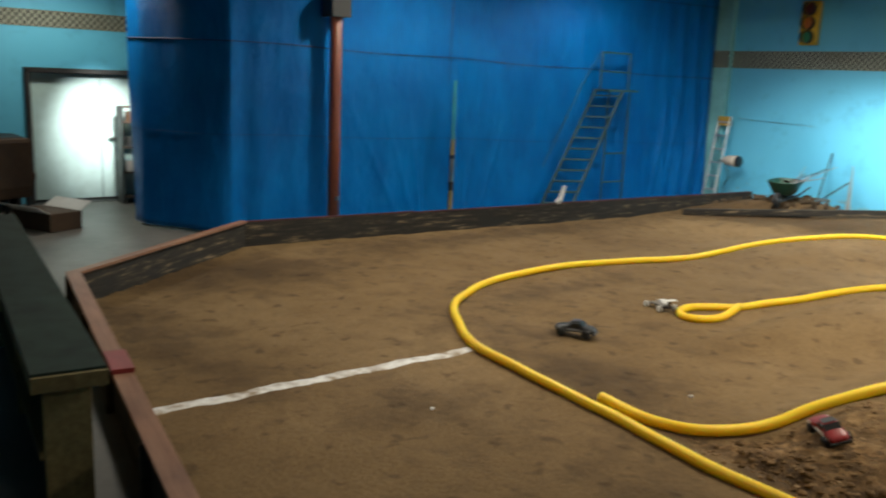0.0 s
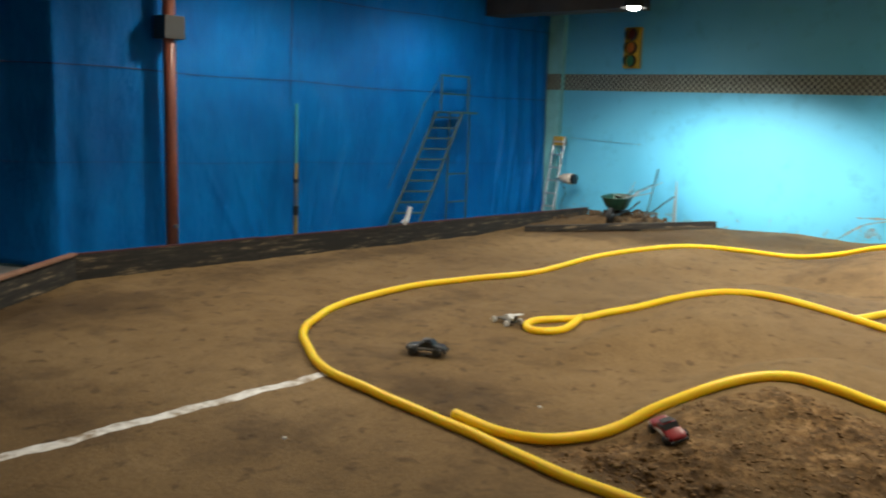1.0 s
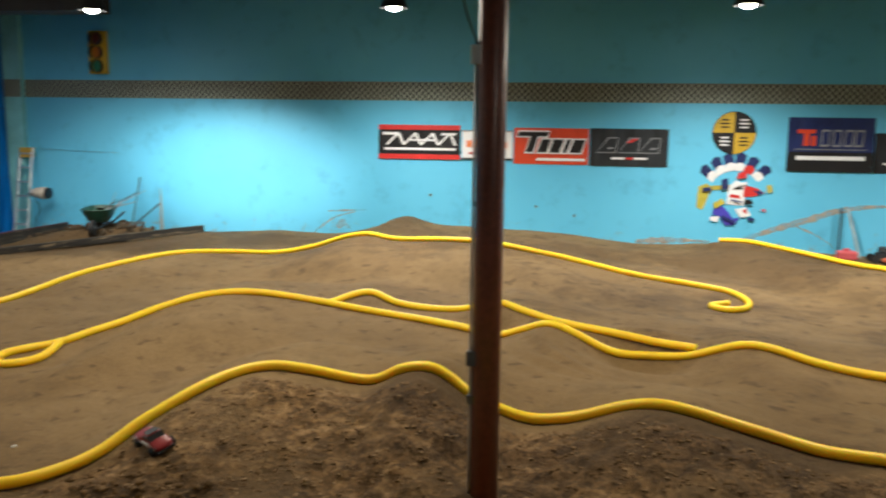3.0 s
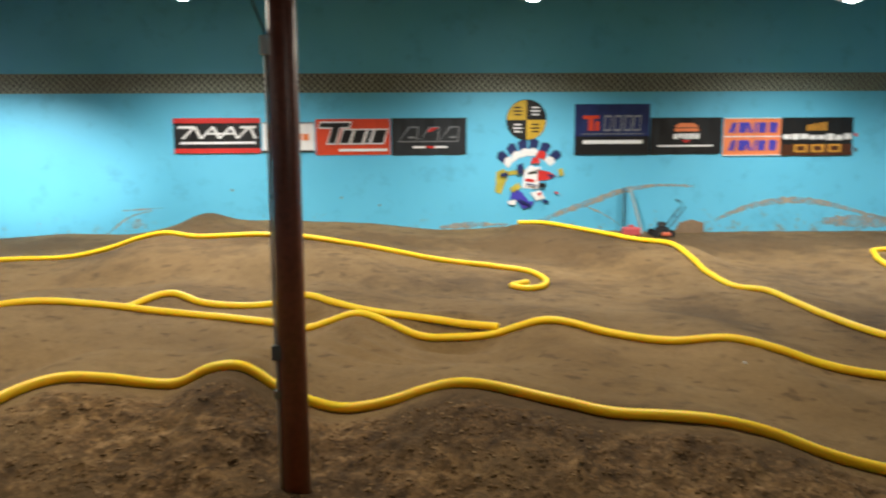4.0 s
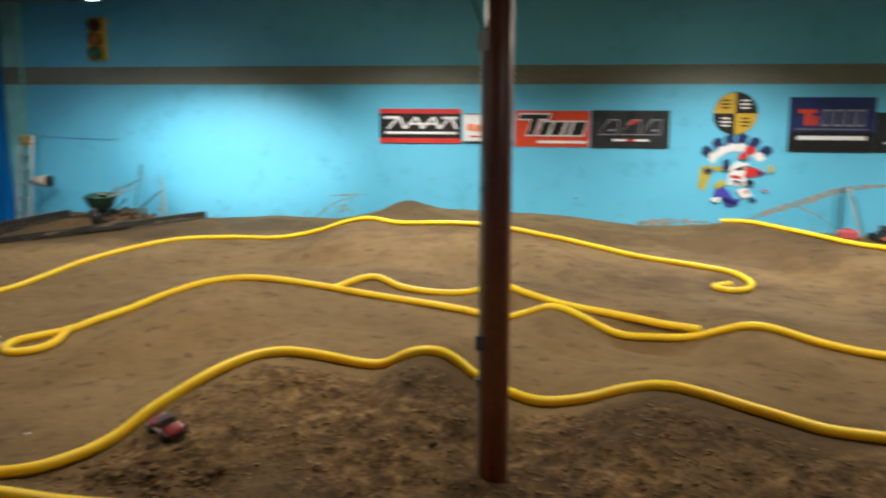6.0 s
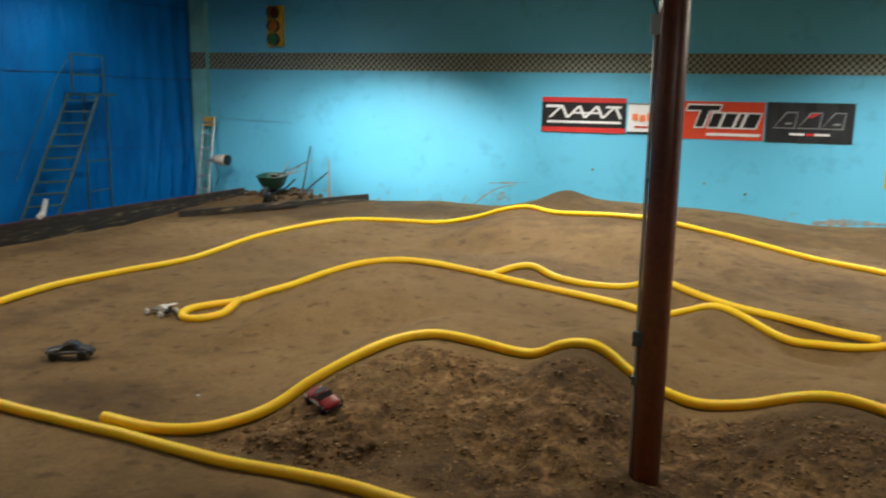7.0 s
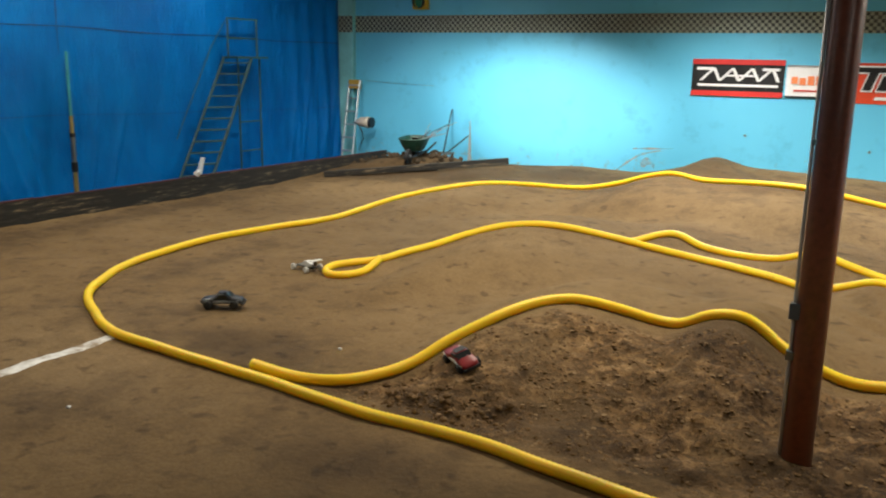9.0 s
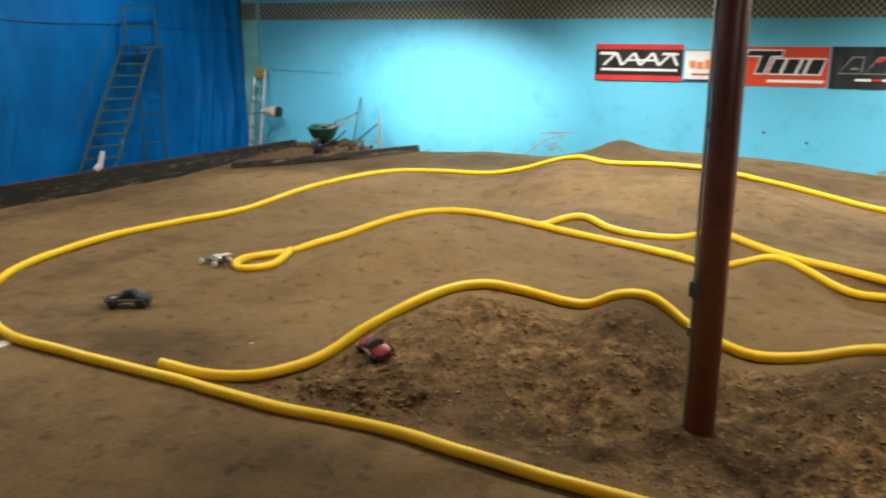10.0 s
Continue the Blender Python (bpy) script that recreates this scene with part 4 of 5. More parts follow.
# black banner with an orange badge
e, w, h = banner(4.785, 6.07, 1.49, 2.13, BLACKPRINT, "black vinyl banner with an orange and white badge")
mark(e, "print", [(0.42, 0.40), (0.86, 0.40), (0.84, 0.50), (0.76, 0.545), (0.52, 0.545), (0.44, 0.50)], ORANGEP)
bar(e, 0.40, 0.88, 0.455, 0.468, BLACKPRINT, 0, 2)
slanted_word(e, 0.40, 0.88, 0.27, 0.365, 5, WHITEPRINT, 0.01, 0.12, 1, 8)
mark(e, "print", [(0.55, 0.25), (0.72, 0.25), (0.63, 0.20)], REDPRINT)
bar(e, 0.14, 1.12, 0.135, 0.165, WHITEPRINT)
# orange banner with two blue rows
e, w, h = banner(6.095, 7.135, 1.46, 2.12, ORANGEP, "orange vinyl banner with two rows of blue print")
for z in (0.09, 0.40):
    for i, x in enumerate((0.08, 0.27, 0.45, 0.62, 0.82)):
        bar(e, x, x + (0.06, 0.13, 0.06, 0.13, 0.13)[i], z, z + 0.18, BLUEPRINT, (0.07, 0.0, -0.05, 0.0, 0.0)[i])
        if i in (1, 3, 4):
            bar(e, x + 0.10, x + 0.13, z + 0.02, z + 0.16, BLUEPRINT, 0.02, 2)
        else:
            bar(e, x + 0.08, x + 0.12, z, z + 0.18, BLUEPRINT, 0.03)
bar(e, 0.0, w, 0.325, 0.342, WHITEPRINT), bar(e, 0, w, 0, 0.015, WHITEPRINT), bar(e, 0, w, h - 0.015, h, WHITEPRINT)
# black banner with white and gold rows
e, w, h = banner(7.14, 8.45, 1.45, 2.12, BLACKPRINT, "black vinyl banner with white and gold print")
bar(e, 0.0, w, 0.0, 0.20, plain("dark_brown_print", (0.09, 0.03, 0.012), 0.4, vary=0.4), 0, 0.5)
for i in range(5):
    bar(e, 0.46 + i * 0.075, 0.515 + i * 0.075, 0.44, 0.54 + 0.012 * i, GOLD)
slanted_word(e, 0.03, 1.30, 0.27, 0.385, 8, WHITEPRINT, 0.0, 0.14, 1, 12)
for x in (0.24, 0.55, 0.86):
    bar(e, x, x + 0.24, 0.17, 0.20, GOLD, 0, 1.5), bar(e, x, x + 0.24, 0.06, 0.09, GOLD, 0, 1.5), bar(e, x, x + 0.045, 0.09, 0.17, GOLD, 0, 1.5), bar(e, x + 0.195, x + 0.24, 0.09, 0.17, GOLD, 0, 1.5)
part("tape", box(0.05, 0.004, 0.07, (w + 0.07, -0.004, 0.10)), BROWN, e)
part("tape", box(0.05, 0.004, 0.06, (w + 0.06, -0.004, 0.36)), REDPRINT, e)


def round_sign():
    e = empty("round_sign", (2.60, FACE, 2.105))
    tagged(e, "round wall sign in yellow and black quarters", "round sign")
    part("backing", disc(0, 0, 0.35, 0.012), BLACKPRINT, e)
    for a, m in ((0, BLACKPRINT), (90, YELLOWP), (180, BLACKPRINT), (270, YELLOWP)):
        part("quarter", disc(0, 0, 0.34, 0.004, a, a + 90, -0.014, 10), m, e)
    for cx, cz, m in ((0.16, 0.15, WHITEPRINT), (-0.16, 0.15, BLACKPRINT), (-0.16, -0.14, WHITEPRINT), (0.16, -0.14, BLACKPRINT)):
        for k in (-1, 0, 1):
            part("print", box(0.16 - 0.03 * abs(k), 0.003, 0.026, (cx * 0.95, -0.0205, cz + k * 0.06)), m, e)


round_sign()


def mural():
    """Painted emblem: an arc of blocks over a tangle of coloured shapes."""
    e = empty("wall_mural", (2.66, FACE, 1.15))
    tagged(e, "painted wall emblem of blue, white, red and yellow shapes", "mural")
    for i, a in enumerate((140, 120, 101, 83, 64, 42)):
        c = Matrix.Translation((0.58 * math.cos(radians(a)), -0.002, -0.05 + 0.55 * math.sin(radians(a)))) @ Matrix.Rotation(radians(90 - a), 4, "Y")
        part("block", prism([(-0.075, -0.07), (0.06, -0.10), (0.085, 0.10), (0.01, 0.14), (-0.085, 0.09)], 0.003, c), NAVY, e)
        part("patch", prism([(-0.09, -0.17), (0.07, -0.16), (0.085, -0.05), (0.0, -0.02), (-0.075, -0.06)], 0.003, Matrix.Translation((0, -0.004, 0)) @ c), WHITEPRINT if i != 4 else REDPRINT, e)
    OLIVEY = plain("olive_yellow_wall_paint", (0.50, 0.42, 0.05), 0.6, vary=0.3)
    shapes = [([(-0.60, -0.28), (-0.50, -0.33), (-0.42, -0.12), (-0.36, 0.02), (-0.44, 0.12), (-0.58, 0.06)], OLIVEY),
              ([(-0.40, 0.0), (-0.10, 0.03), (-0.06, 0.10), (-0.38, 0.08)], OLIVEY),
              ([(-0.12, -0.22), (0.16, -0.24), (0.20, 0.10), (0.02, 0.18), (-0.10, 0.06)], WHITEPRINT),
              ([(0.14, -0.10), (0.32, -0.08), (0.48, -0.02), (0.34, 0.06), (0.16, 0.10)], REDPRINT),
              ([(0.30, 0.02), (0.46, 0.00), (0.40, -0.08)], NAVY), ([(-0.02, 0.02), (0.14, 0.03), (0.12, 0.07), (-0.01, 0.06)], BLACKPRINT),
              ([(-0.08, -0.10), (0.10, -0.12), (0.08, -0.07), (-0.06, -0.05)], REDPRINT),
              ([(-0.30, -0.20), (-0.12, -0.30), (0.0, -0.46), (0.10, -0.44), (0.04, -0.56), (-0.12, -0.58), (-0.22, -0.42), (-0.34, -0.40)], BLUEPRINT),
              ([(0.02, -0.30), (0.20, -0.26), (0.28, -0.40), (0.12, -0.44)], WHITEPRINT), ([(0.14, -0.32), (0.22, -0.28), (0.20, -0.38)], REDPRINT),
              ([(0.26, -0.42), (0.36, -0.46), (0.30, -0.50), (0.22, -0.47)], NAVY), ([(-0.38, -0.44), (-0.22, -0.42), (-0.26, -0.52), (-0.36, -0.50)], WHITEPRINT),
              ([(0.42, -0.30), (0.52, -0.34), (0.50, -0.28)], REDPRINT), ([(0.52, -0.02), (0.60, 0.0), (0.58, 0.12), (0.50, 0.10)], OLIVEY),
              ([(0.02, 0.20), (0.18, 0.22), (0.16, 0.32), (0.04, 0.30)], REDPRINT), ([(-0.34, -0.22), (-0.2, -0.12), (-0.14, -0.2), (-0.3, -0.3)], OLIVEY),
              ([(-0.50, -0.02), (-0.36, 0.0), (-0.40, 0.06), (-0.52, 0.04)], NAVY), ([(-0.06, -0.16), (0.12, -0.19), (0.12, -0.165), (-0.05, -0.135)], NAVY),
              ([(0.02, 0.08), (0.20, 0.12), (0.18, 0.16), (0.03, 0.13)], WHITEPRINT), ([(0.16, -0.22), (0.30, -0.20), (0.27, -0.13), (0.17, -0.13)], BLACKPRINT),
              ([(-0.22, 0.02), (-0.10, 0.04), (-0.12, 0.22), (-0.22, 0.18)], NAVY), ([(-0.20, -0.44), (0.04, -0.54), (0.02, -0.50), (-0.18, -0.40)], NAVY)]
    for i, (o, m) in enumerate(shapes):
        part("patch", prism([(x, z) for x, z in o], 0.003, Matrix.Translation((0, -0.004 - 0.0022 * i, 0))), m, e)


mural()


def smear(points, width, label):
    p = spline([(x, 0, z) for x, z in points], 0.06)
    bm = bmesh.new()
    rows = []
    for i, (x, _, z) in enumerate(p):
        t = i / (len(p) - 1)
        w = width * (0.4 + 0.6 * math.sin(math.pi * min(1, t * 1.2 + 0.05))) * (1 + 0.35 * math.sin(i * 1.9) * math.sin(i * 0.37))
        rows.append((bm.verts.new((x, 0, z - w / 2)), bm.verts.new((x, 0, z + w / 2))))
    for a, b in zip(rows, rows[1:]):
        bm.faces.new((a[0], b[0], b[1], a[1]))
    ob = part("mud_smear", bm, STAIN)
    ob.location.y = WALL_Y - 0.004
    return tagged(ob, label, "mud smear", "smears on the wall", kind="structure")


smear([(2.75, 0.30), (3.3, 0.52), (3.9, 0.72), (4.3, 0.86), (4.9, 0.95), (5.6, 0.93)], 0.11, "brown mud arc smeared on the teal wall")
smear([(3.6, 0.62), (4.0, 0.45), (4.3, 0.24)], 0.03, "thin brown mud streak on the teal wall")
smear([(6.0, 0.32), (6.6, 0.55), (7.3, 0.66), (8.0, 0.60), (8.8, 0.40), (9.6, 0.22)], 0.115, "brown mud arc smeared on the teal wall")
smear([(8.0, 0.28), (8.8, 0.26), (9.9, 0.18)], 0.22, "patch of splashed mud low on the wall")
smear([(1.1, 0.26), (1.7, 0.30), (2.3, 0.29)], 0.10, "dark scuffs low on the wall")
smear([(-4.6, 0.20), (-4.2, 0.50), (-3.8, 0.62)], 0.035, "thin scratch on the teal wall")
smear([(-4.3, 0.62), (-3.6, 0.66)], 0.03, "thin scratch on the teal wall")
smear([(-4.15, 0.36), (-4.0, 0.42), (-3.9, 0.33)], 0.16, "faint scuff on the teal wall")
for mx, mz in ((-2.45, 0.95), (0.05, 0.66), (-0.6, 0.8)):
    tagged(part("wall_hole", disc(0, 0, 0.022, 0.004, sides=12), STEEL), "small dark hole in the wall", "hole", "holes in the wall").location = (mx, WALL_Y - 0.001, mz)

# ---- things by the corner ----
def start_light():
    e = empty("start_light", (-8.58, WALL_Y, 3.385))
    tagged(e, "yellow signal box with three round lamps on the wall", "signal light")
    part("housing", box(0.33, 0.10, 0.76, (0, -0.055, 0), 0.012), YELLOWP, e)
    for z, m in ((0.245, RED_L), (0.0, AMBER), (-0.245, GREENL)):
        ring = part("hood", tube([(0, -0.10, z), (0, -0.20, z)], [0.118, 0.112], 20, closed_ends=False), DARK, e)
        part("lens", tube([(0, -0.106, z), (0, -0.118, z), (0, -0.125, z)], [0.105, 0.09, 0.03], 20), m, e)


start_light()


def leaning_ladder():
    e = empty("ladder", (-10.04, WALL_Y - 0.48, 0.02))
    tagged(e, "aluminium ladder with yellow top leaning on the wall", "ladder")
    lean = 0.32
    for x in (-0.13, 0.13):
        part("rail", tube([(x, 0, 0), (x * 0.92, lean, 1.62)], 0.024, 8), ALU, e)
    for i in range(6):
        t = 0.14 + i * 0.16
        part("rung", box(0.25, 0.07, 0.03, (0, lean * t, 1.62 * t), 0.004), ALU, e)
    part("top_cap", box(0.25, 0.10, 0.18, (0, lean, 1.54), 0.012), plain("dull_yellow_plastic", (0.45, 0.30, 0.05), 0.5), e, "yellow plastic top cap")
    part("foot", box(0.06, 0.07, 0.04, (-0.13, 0, 0.0), 0.006), BLACK, e), part("foot", box(0.06, 0.07, 0.04, (0.13, 0, 0.0), 0.006), BLACK, e)


leaning_ladder()


def work_light():
    e = empty("work_light", (-9.67, WALL_Y - 0.42, 0.835))
    tagged(e, "round silver work light clamped to the ladder", "work light")
    part("reflector", tube([(-0.14, 0, 0), (-0.06, 0, 0), (0.08, 0, 0), (0.16, 0, 0)], [0.05, 0.09, 0.11, 0.11], 20), plain("pale_lamp_housing", (0.50, 0.44, 0.36), 0.5), e, smooth=True)
    part("front", tube([(0.16, 0, 0), (0.22, 0, 0)], [0.10, 0.10], 20), BLACK, e, "black front ring")
    part("bracket", tube([(-0.10, 0, 0), (-0.2, 0.02, -0.02), (-0.27, 0.05, -0.02)], 0.016, 8), STEEL, e)
    part("cord", tube([(-0.12, 0, -0.05), (-0.02, 0.0, -0.2), (0.0, 0.02, -0.32), (-0.12, 0.05, -0.5), (-0.14, 0.03, -0.72)], 0.008, 6), BLACK, e)


work_light()


def rolling_stair():
    """Warehouse ladder on wheels: two slanted stringers with treads, a top platform with rails and rear legs."""
    e = empty("rolling_stair", (-10.33, 10.12, 0))
    tagged(e, "green grey steel rolling stair standing before the tarpaulin", "rolling stair")
    H, A0, A1, B0, B1 = 2.06, 0.0, 1.20, 0.50, 1.62
    part("stringer", tube([(-0.10, A0, 0.0), (-0.10, A1, H)], 0.024, 8), STAIRP, e)
    part("stringer", tube([(0.14, B0, 0.0), (0.14, B1, H)], 0.026, 8), STAIRP, e)
    for i in range(11):
        t = (i + 0.8) / 11.3
        a, b = Vector((-0.10, A0 + (A1 - A0) * t, H * t)), Vector((0.14, B0 + (B1 - B0) * t, H * t))
        d = b - a
        part("tread", box(d.length, 0.11, 0.024, m=Matrix.Translation((a + b) / 2) @ Matrix.Rotation(math.atan2(d.y, d.x), 4, "Z"), bevel=0.004), STAIRP, e)
    part("platform", box(0.34, 0.80, 0.035, (0.0, 1.62, H), 0.005), STAIRP, e)
    for y in (1.45, 2.0):
        part("rear_leg", tube([(-0.02, y, 0.02), (-0.02, y, H)], 0.018, 8), STAIRP, e)
    for y in (1.22, 1.95):
        part("rail_post", tube([(-0.02, y, H), (-0.02, y, H + 0.64)], 0.017, 8), STAIRP, e)
    for z in (0.45, 0.96):
        part("brace", tube([(-0.02, 1.45, z), (-0.02, 2.0, z)], 0.014, 8), STAIRP, e)
    for z in (H + 0.32, H + 0.64):
        part("rail", tube([(-0.02, 1.2, z), (-0.02, 1.97, z)], 0.016, 8), STAIRP, e)
    part("hand_rail", tube([(-0.16, 0.1, 0.75), (-0.16, 0.95, H + 0.15), (-0.05, 1.22, H + 0.62)], 0.008, 8), STAIRP, e)
    for y in (0.0, 0.5, 1.45, 2.0):
        part("wheel", tube([(-0.04, y, 0.02), (0.02, y, 0.02)], 0.05, 14), RUBBER, e)


rolling_stair()
white = tagged(part("white_pipe", tube([(0, 0, 0.0), (0.02, 0.17, 0.5)], [0.05, 0.038], 12), WHITE), "white plastic pipe piece leaning on the stair foot", "pipe piece")
white.location = (-10.12, 10.21, -0.03)
tagged(part("white_rag", tube([(0, 0, 0), (0.03, 0.02, 0.05), (0.02, 0.03, 0.08)], [0.05, 0.04, 0.015], 9), WHITE), "crumpled white rag on the board", "rag").location = (-9.51, 9.62, 0.318)


def wheelbarrow():
    e = empty("wheelbarrow", (-8.08, 13.72, ground_z(-8.08, 13.72) - 0.13), 104)
    tagged(e, "dark green wheelbarrow filled with scrap sticks and soil", "wheelbarrow")
    z0 = 0.28
    bm = bmesh.new()
    rings = []
    for k, (rx, ry, z) in enumerate(((0.20, 0.14, 0.0), (0.27, 0.19, 0.03), (0.35, 0.25, 0.14), (0.42, 0.31, 0.29))):
        ring = []
        for i in range(20):
            a = 2 * math.pi * i / 20
            c, d = math.cos(a), math.sin(a)
            ring.append(bm.verts.new((rx * math.copysign(abs(c) ** 0.6, c) - 0.03, ry * math.copysign(abs(d) ** 0.6, d), z0 + z * (1 + 0.06 * c))))
        rings.append(ring)
    bm.faces.new(rings[0][::-1])
    for lo, hi in zip(rings, rings[1:]):
        for i in range(20):
            bm.faces.new((lo[i], lo[(i + 1) % 20], hi[(i + 1) % 20], hi[i]))
    rim = [tuple(v.co) for v in rings[-1]]
    tray = part("tray", bm, GREEN, e)
    md = tray.modifiers.new("thickness", "SOLIDIFY")
    md.thickness = 0.012
    part("rim", tube(rim + rim[:1], 0.014, 8), GREEN, e)
    for y in (-0.2, 0.2):
        part("handle", tube([(-0.62, y * 0.3, 0.18), (0.3, y, z0 - 0.02), (0.85, y * 1.3, z0 + 0.12)], 0.022, 8), DARK, e)
        part("leg", tube([(0.18, y, z0), (0.30, y, 0.12), (0.34, y, 0.08)], 0.015, 8), DARK, e)
    wheel = part("wheel", tube([(-0.5, -0.04, 0.20), (-0.5, 0.04, 0.20)], 0.16, 20), RUBBER, e)
    part("hub", tube([(-0.5, -0.06, 0.20), (-0.5, 0.06, 0.20)], 0.05, 12), STEEL, e)
    part("load", tube([(0, 0, z0 + 0.08), (0, 0, z0 + 0.20), (0.03, 0, z0 + 0.27)], [0.24, 0.24, 0.08], 12), RUBBLE, e, "heap of soil")
    for ob in e.children_recursive:
        ob.data.transform(Matrix.Scale(0.82, 4))
    return e


wheelbarrow()
r = random.Random(4)
for i in range(9):
    a, b = (-8.05 + r.uniform(-.2, .25), 13.75 + r.uniform(-.1, .1), 0.56), (-7.75 + r.uniform(-.25, .45), 14.0 + r.uniform(-.2, .3), r.uniform(0.72, 0.98))
    tagged(part("stick", tube([a, b], r.uniform(0.006, 0.011), 6), r.choice([GREYPRINT, BROWN, GREYPRINT, DARK])), "scrap stick lying in the wheelbarrow", "stick", "sticks in the wheelbarrow")


def rake(x, y, z, tx, ty, tz, label):
    e = empty("rake", (x, y, z))
    tagged(e, label, "rake")
    d = Vector((tx - x, ty - y, tz - z))
    part("shaft", tube([(0, 0, 0), tuple(d)], 0.014, 8), DARK, e)
    part("head", box(0.30, 0.03, 0.03, (0, 0, 0.0), 0.004), STEEL, e)
    for k in range(7):
        part("tine", tube([(-0.135 + 0.045 * k, 0, 0.0), (-0.135 + 0.045 * k, -0.02, -0.07)], 0.006, 5), STEEL, e)


rake(-7.66, 14.05, ground_z(-7.66, 14.05) + 0.07, -7.85, 14.72, 1.14, "dark rake leaning on the wall behind the wheelbarrow")
rake(-7.68, 14.25, ground_z(-7.68, 14.25) + 0.07, -7.50, 14.74, 0.66, "short dark rake leaning on the wall")
tagged(part("wood_stake", prism([(-0.035, 0), (0.045, 0), (0.012, 0.80), (0.0, 0.86)], 0.02), plain("grey_weathered_wood", (0.30, 0.33, 0.32), 0.8)), "pale pointed stake standing by the wall", "stake").location = (-7.28, 14.38, ground_z(-7.28, 14.38) - 0.02)


def corner_plank(a, b, label):
    a, b = Vector(a), Vector(b)
    d = b - a
    ob = part("plank", box(d.length, 0.08, 0.11, (d.length / 2, 0, 0), 0.010), BOARD)
    ob.matrix_world = pose(*a) @ Matrix.Rotation(math.atan2(d.y, d.x), 4, "Z") @ Matrix.Rotation(-math.atan2(d.z, math.hypot(d.x, d.y)), 4, "Y")
    return tagged(ob, label, "plank", "planks by the corner")


corner_plank((-9.0, 12.15, 0.085), (-6.35, 14.1, 0.325), "long black plank closing off the corner")
corner_plank((-8.9, 12.40, 0.09), (-7.45, 13.46, 0.19), "second black plank behind the first")
heap = []
for i in range(150):
    x, y = r.gauss(-8.0, 0.75), r.gauss(13.9, 0.38)
    if -9.3 < x < -6.9 and 13.2 < y < 14.7 and y > 13.3 + (x + 7.9) * 0.75:
        heap.append((x, y))
bms = []
for x, y in heap:
    s = r.uniform(0.02, 0.075)
    b = bmesh.new()
    bmesh.ops.create_icosphere(b, subdivisions=1, radius=s, matrix=pose(x, y, ground_z(x, y) + 0.06 * r.uniform(-0.3, 1), r.uniform(0, 360), r.uniform(0, 360)) @ Matrix.Diagonal((1, r.uniform(.6, 1.2), r.uniform(.5, .9), 1)))
    bms.append(b)
tagged(part("soil_heap", join(*bms), RUBBLE), "heap of soil clods and rubble behind the plank", "soil heap", kind="stuff")

# ---- things along the teal wall ----
def push_mower():
    e = empty("push_mower", (4.86, 14.25, ground_z(4.86, 14.25)))
    tagged(e, "small push mower with bent dark handle", "mower")
    part("deck", tube([(0, 0, 0.08), (0, 0, 0.17), (0, 0, 0.2)], [0.15, 0.13, 0.06], 16), BLACK, e)
    part("motor", tube([(0, 0, 0.2), (0, 0, 0.28)], [0.09, 0.07], 14), DARK, e)
    for x, y in ((-0.16, -0.14), (0.16, -0.14), (-0.16, 0.14), (0.16, 0.14)):
        part("wheel", tube([(x, y - 0.02, 0.07), (x, y + 0.02, 0.07)], 0.07, 14), RUBBER, e)
    for y in (-0.12, 0.12):
        part("handle", tube([(0.10, y, 0.16), (0.42, y, 0.58), (0.30, y * 0.9, 0.70)], 0.013, 8), DARK, e)
    part("cross_bar", tube([(0.30, -0.11, 0.70), (0.30, 0.11, 0.70)], 0.013, 8), DARK, e)
    part("cross_bar", tube([(0.27, -0.12, 0.38), (0.27, 0.12, 0.38)], 0.010, 8), DARK, e)
    for ob in e.children_recursive:
        ob.data.transform(Matrix.Scale(0.88, 4))
    part("orange_cover", box(0.15, 0.10, 0.06, (0.02, -0.2, 0.06), 0.02), plain("faded_orange_plastic", (0.60, 0.13, 0.06), 0.5), e, "faded orange cover")


push_mower()
gz = ground_z(4.33, 14.35)
tagged(part("fuel_can", join(box(0.30, 0.18, 0.14, (0, 0, 0.07), 0.03), box(0.10, 0.04, 0.04, (0, 0, 0.16), 0.01)), plain("faded_red_plastic", (0.60, 0.10, 0.11), 0.5)), "faded red plastic can on the dirt", "can").location = (4.34, 14.3, gz - 0.01)
tagged(part("wood_post", tube([(0, 0, 0), (0.0, 0.03, 0.80)], 0.016, 8), DARK), "thin dark stake standing against the wall", "stake").location = (4.33, 14.7, gz - 0.02)
tagged(part("pale_pole", tube([(0, 0, 0), (-0.20, 0.12, 0.80)], 0.024, 8), plain("weathered_pole", (0.34, 0.44, 0.46), 0.7)), "pale weathered pole leaning on the wall", "pole").location = (4.62, 14.55, ground_z(4.62, 14.55) - 0.02)
tagged(part("cardboard_piece", prism([(-0.28, 0), (0.26, 0), (0.28, 0.20), (0.05, 0.27), (-0.16, 0.21)], 0.03), plain("torn_cardboard", (0.30, 0.20, 0.12), 0.85, vary=0.35)), "torn brown cardboard leaning on the wall", "cardboard").location = (5.5, 14.72, ground_z(5.5, 14.7) - 0.03)

# ---- model cars ----
PALE = plain("dusty_pale_rubber", (0.50, 0.48, 0.44), 0.7, vary=0.3)


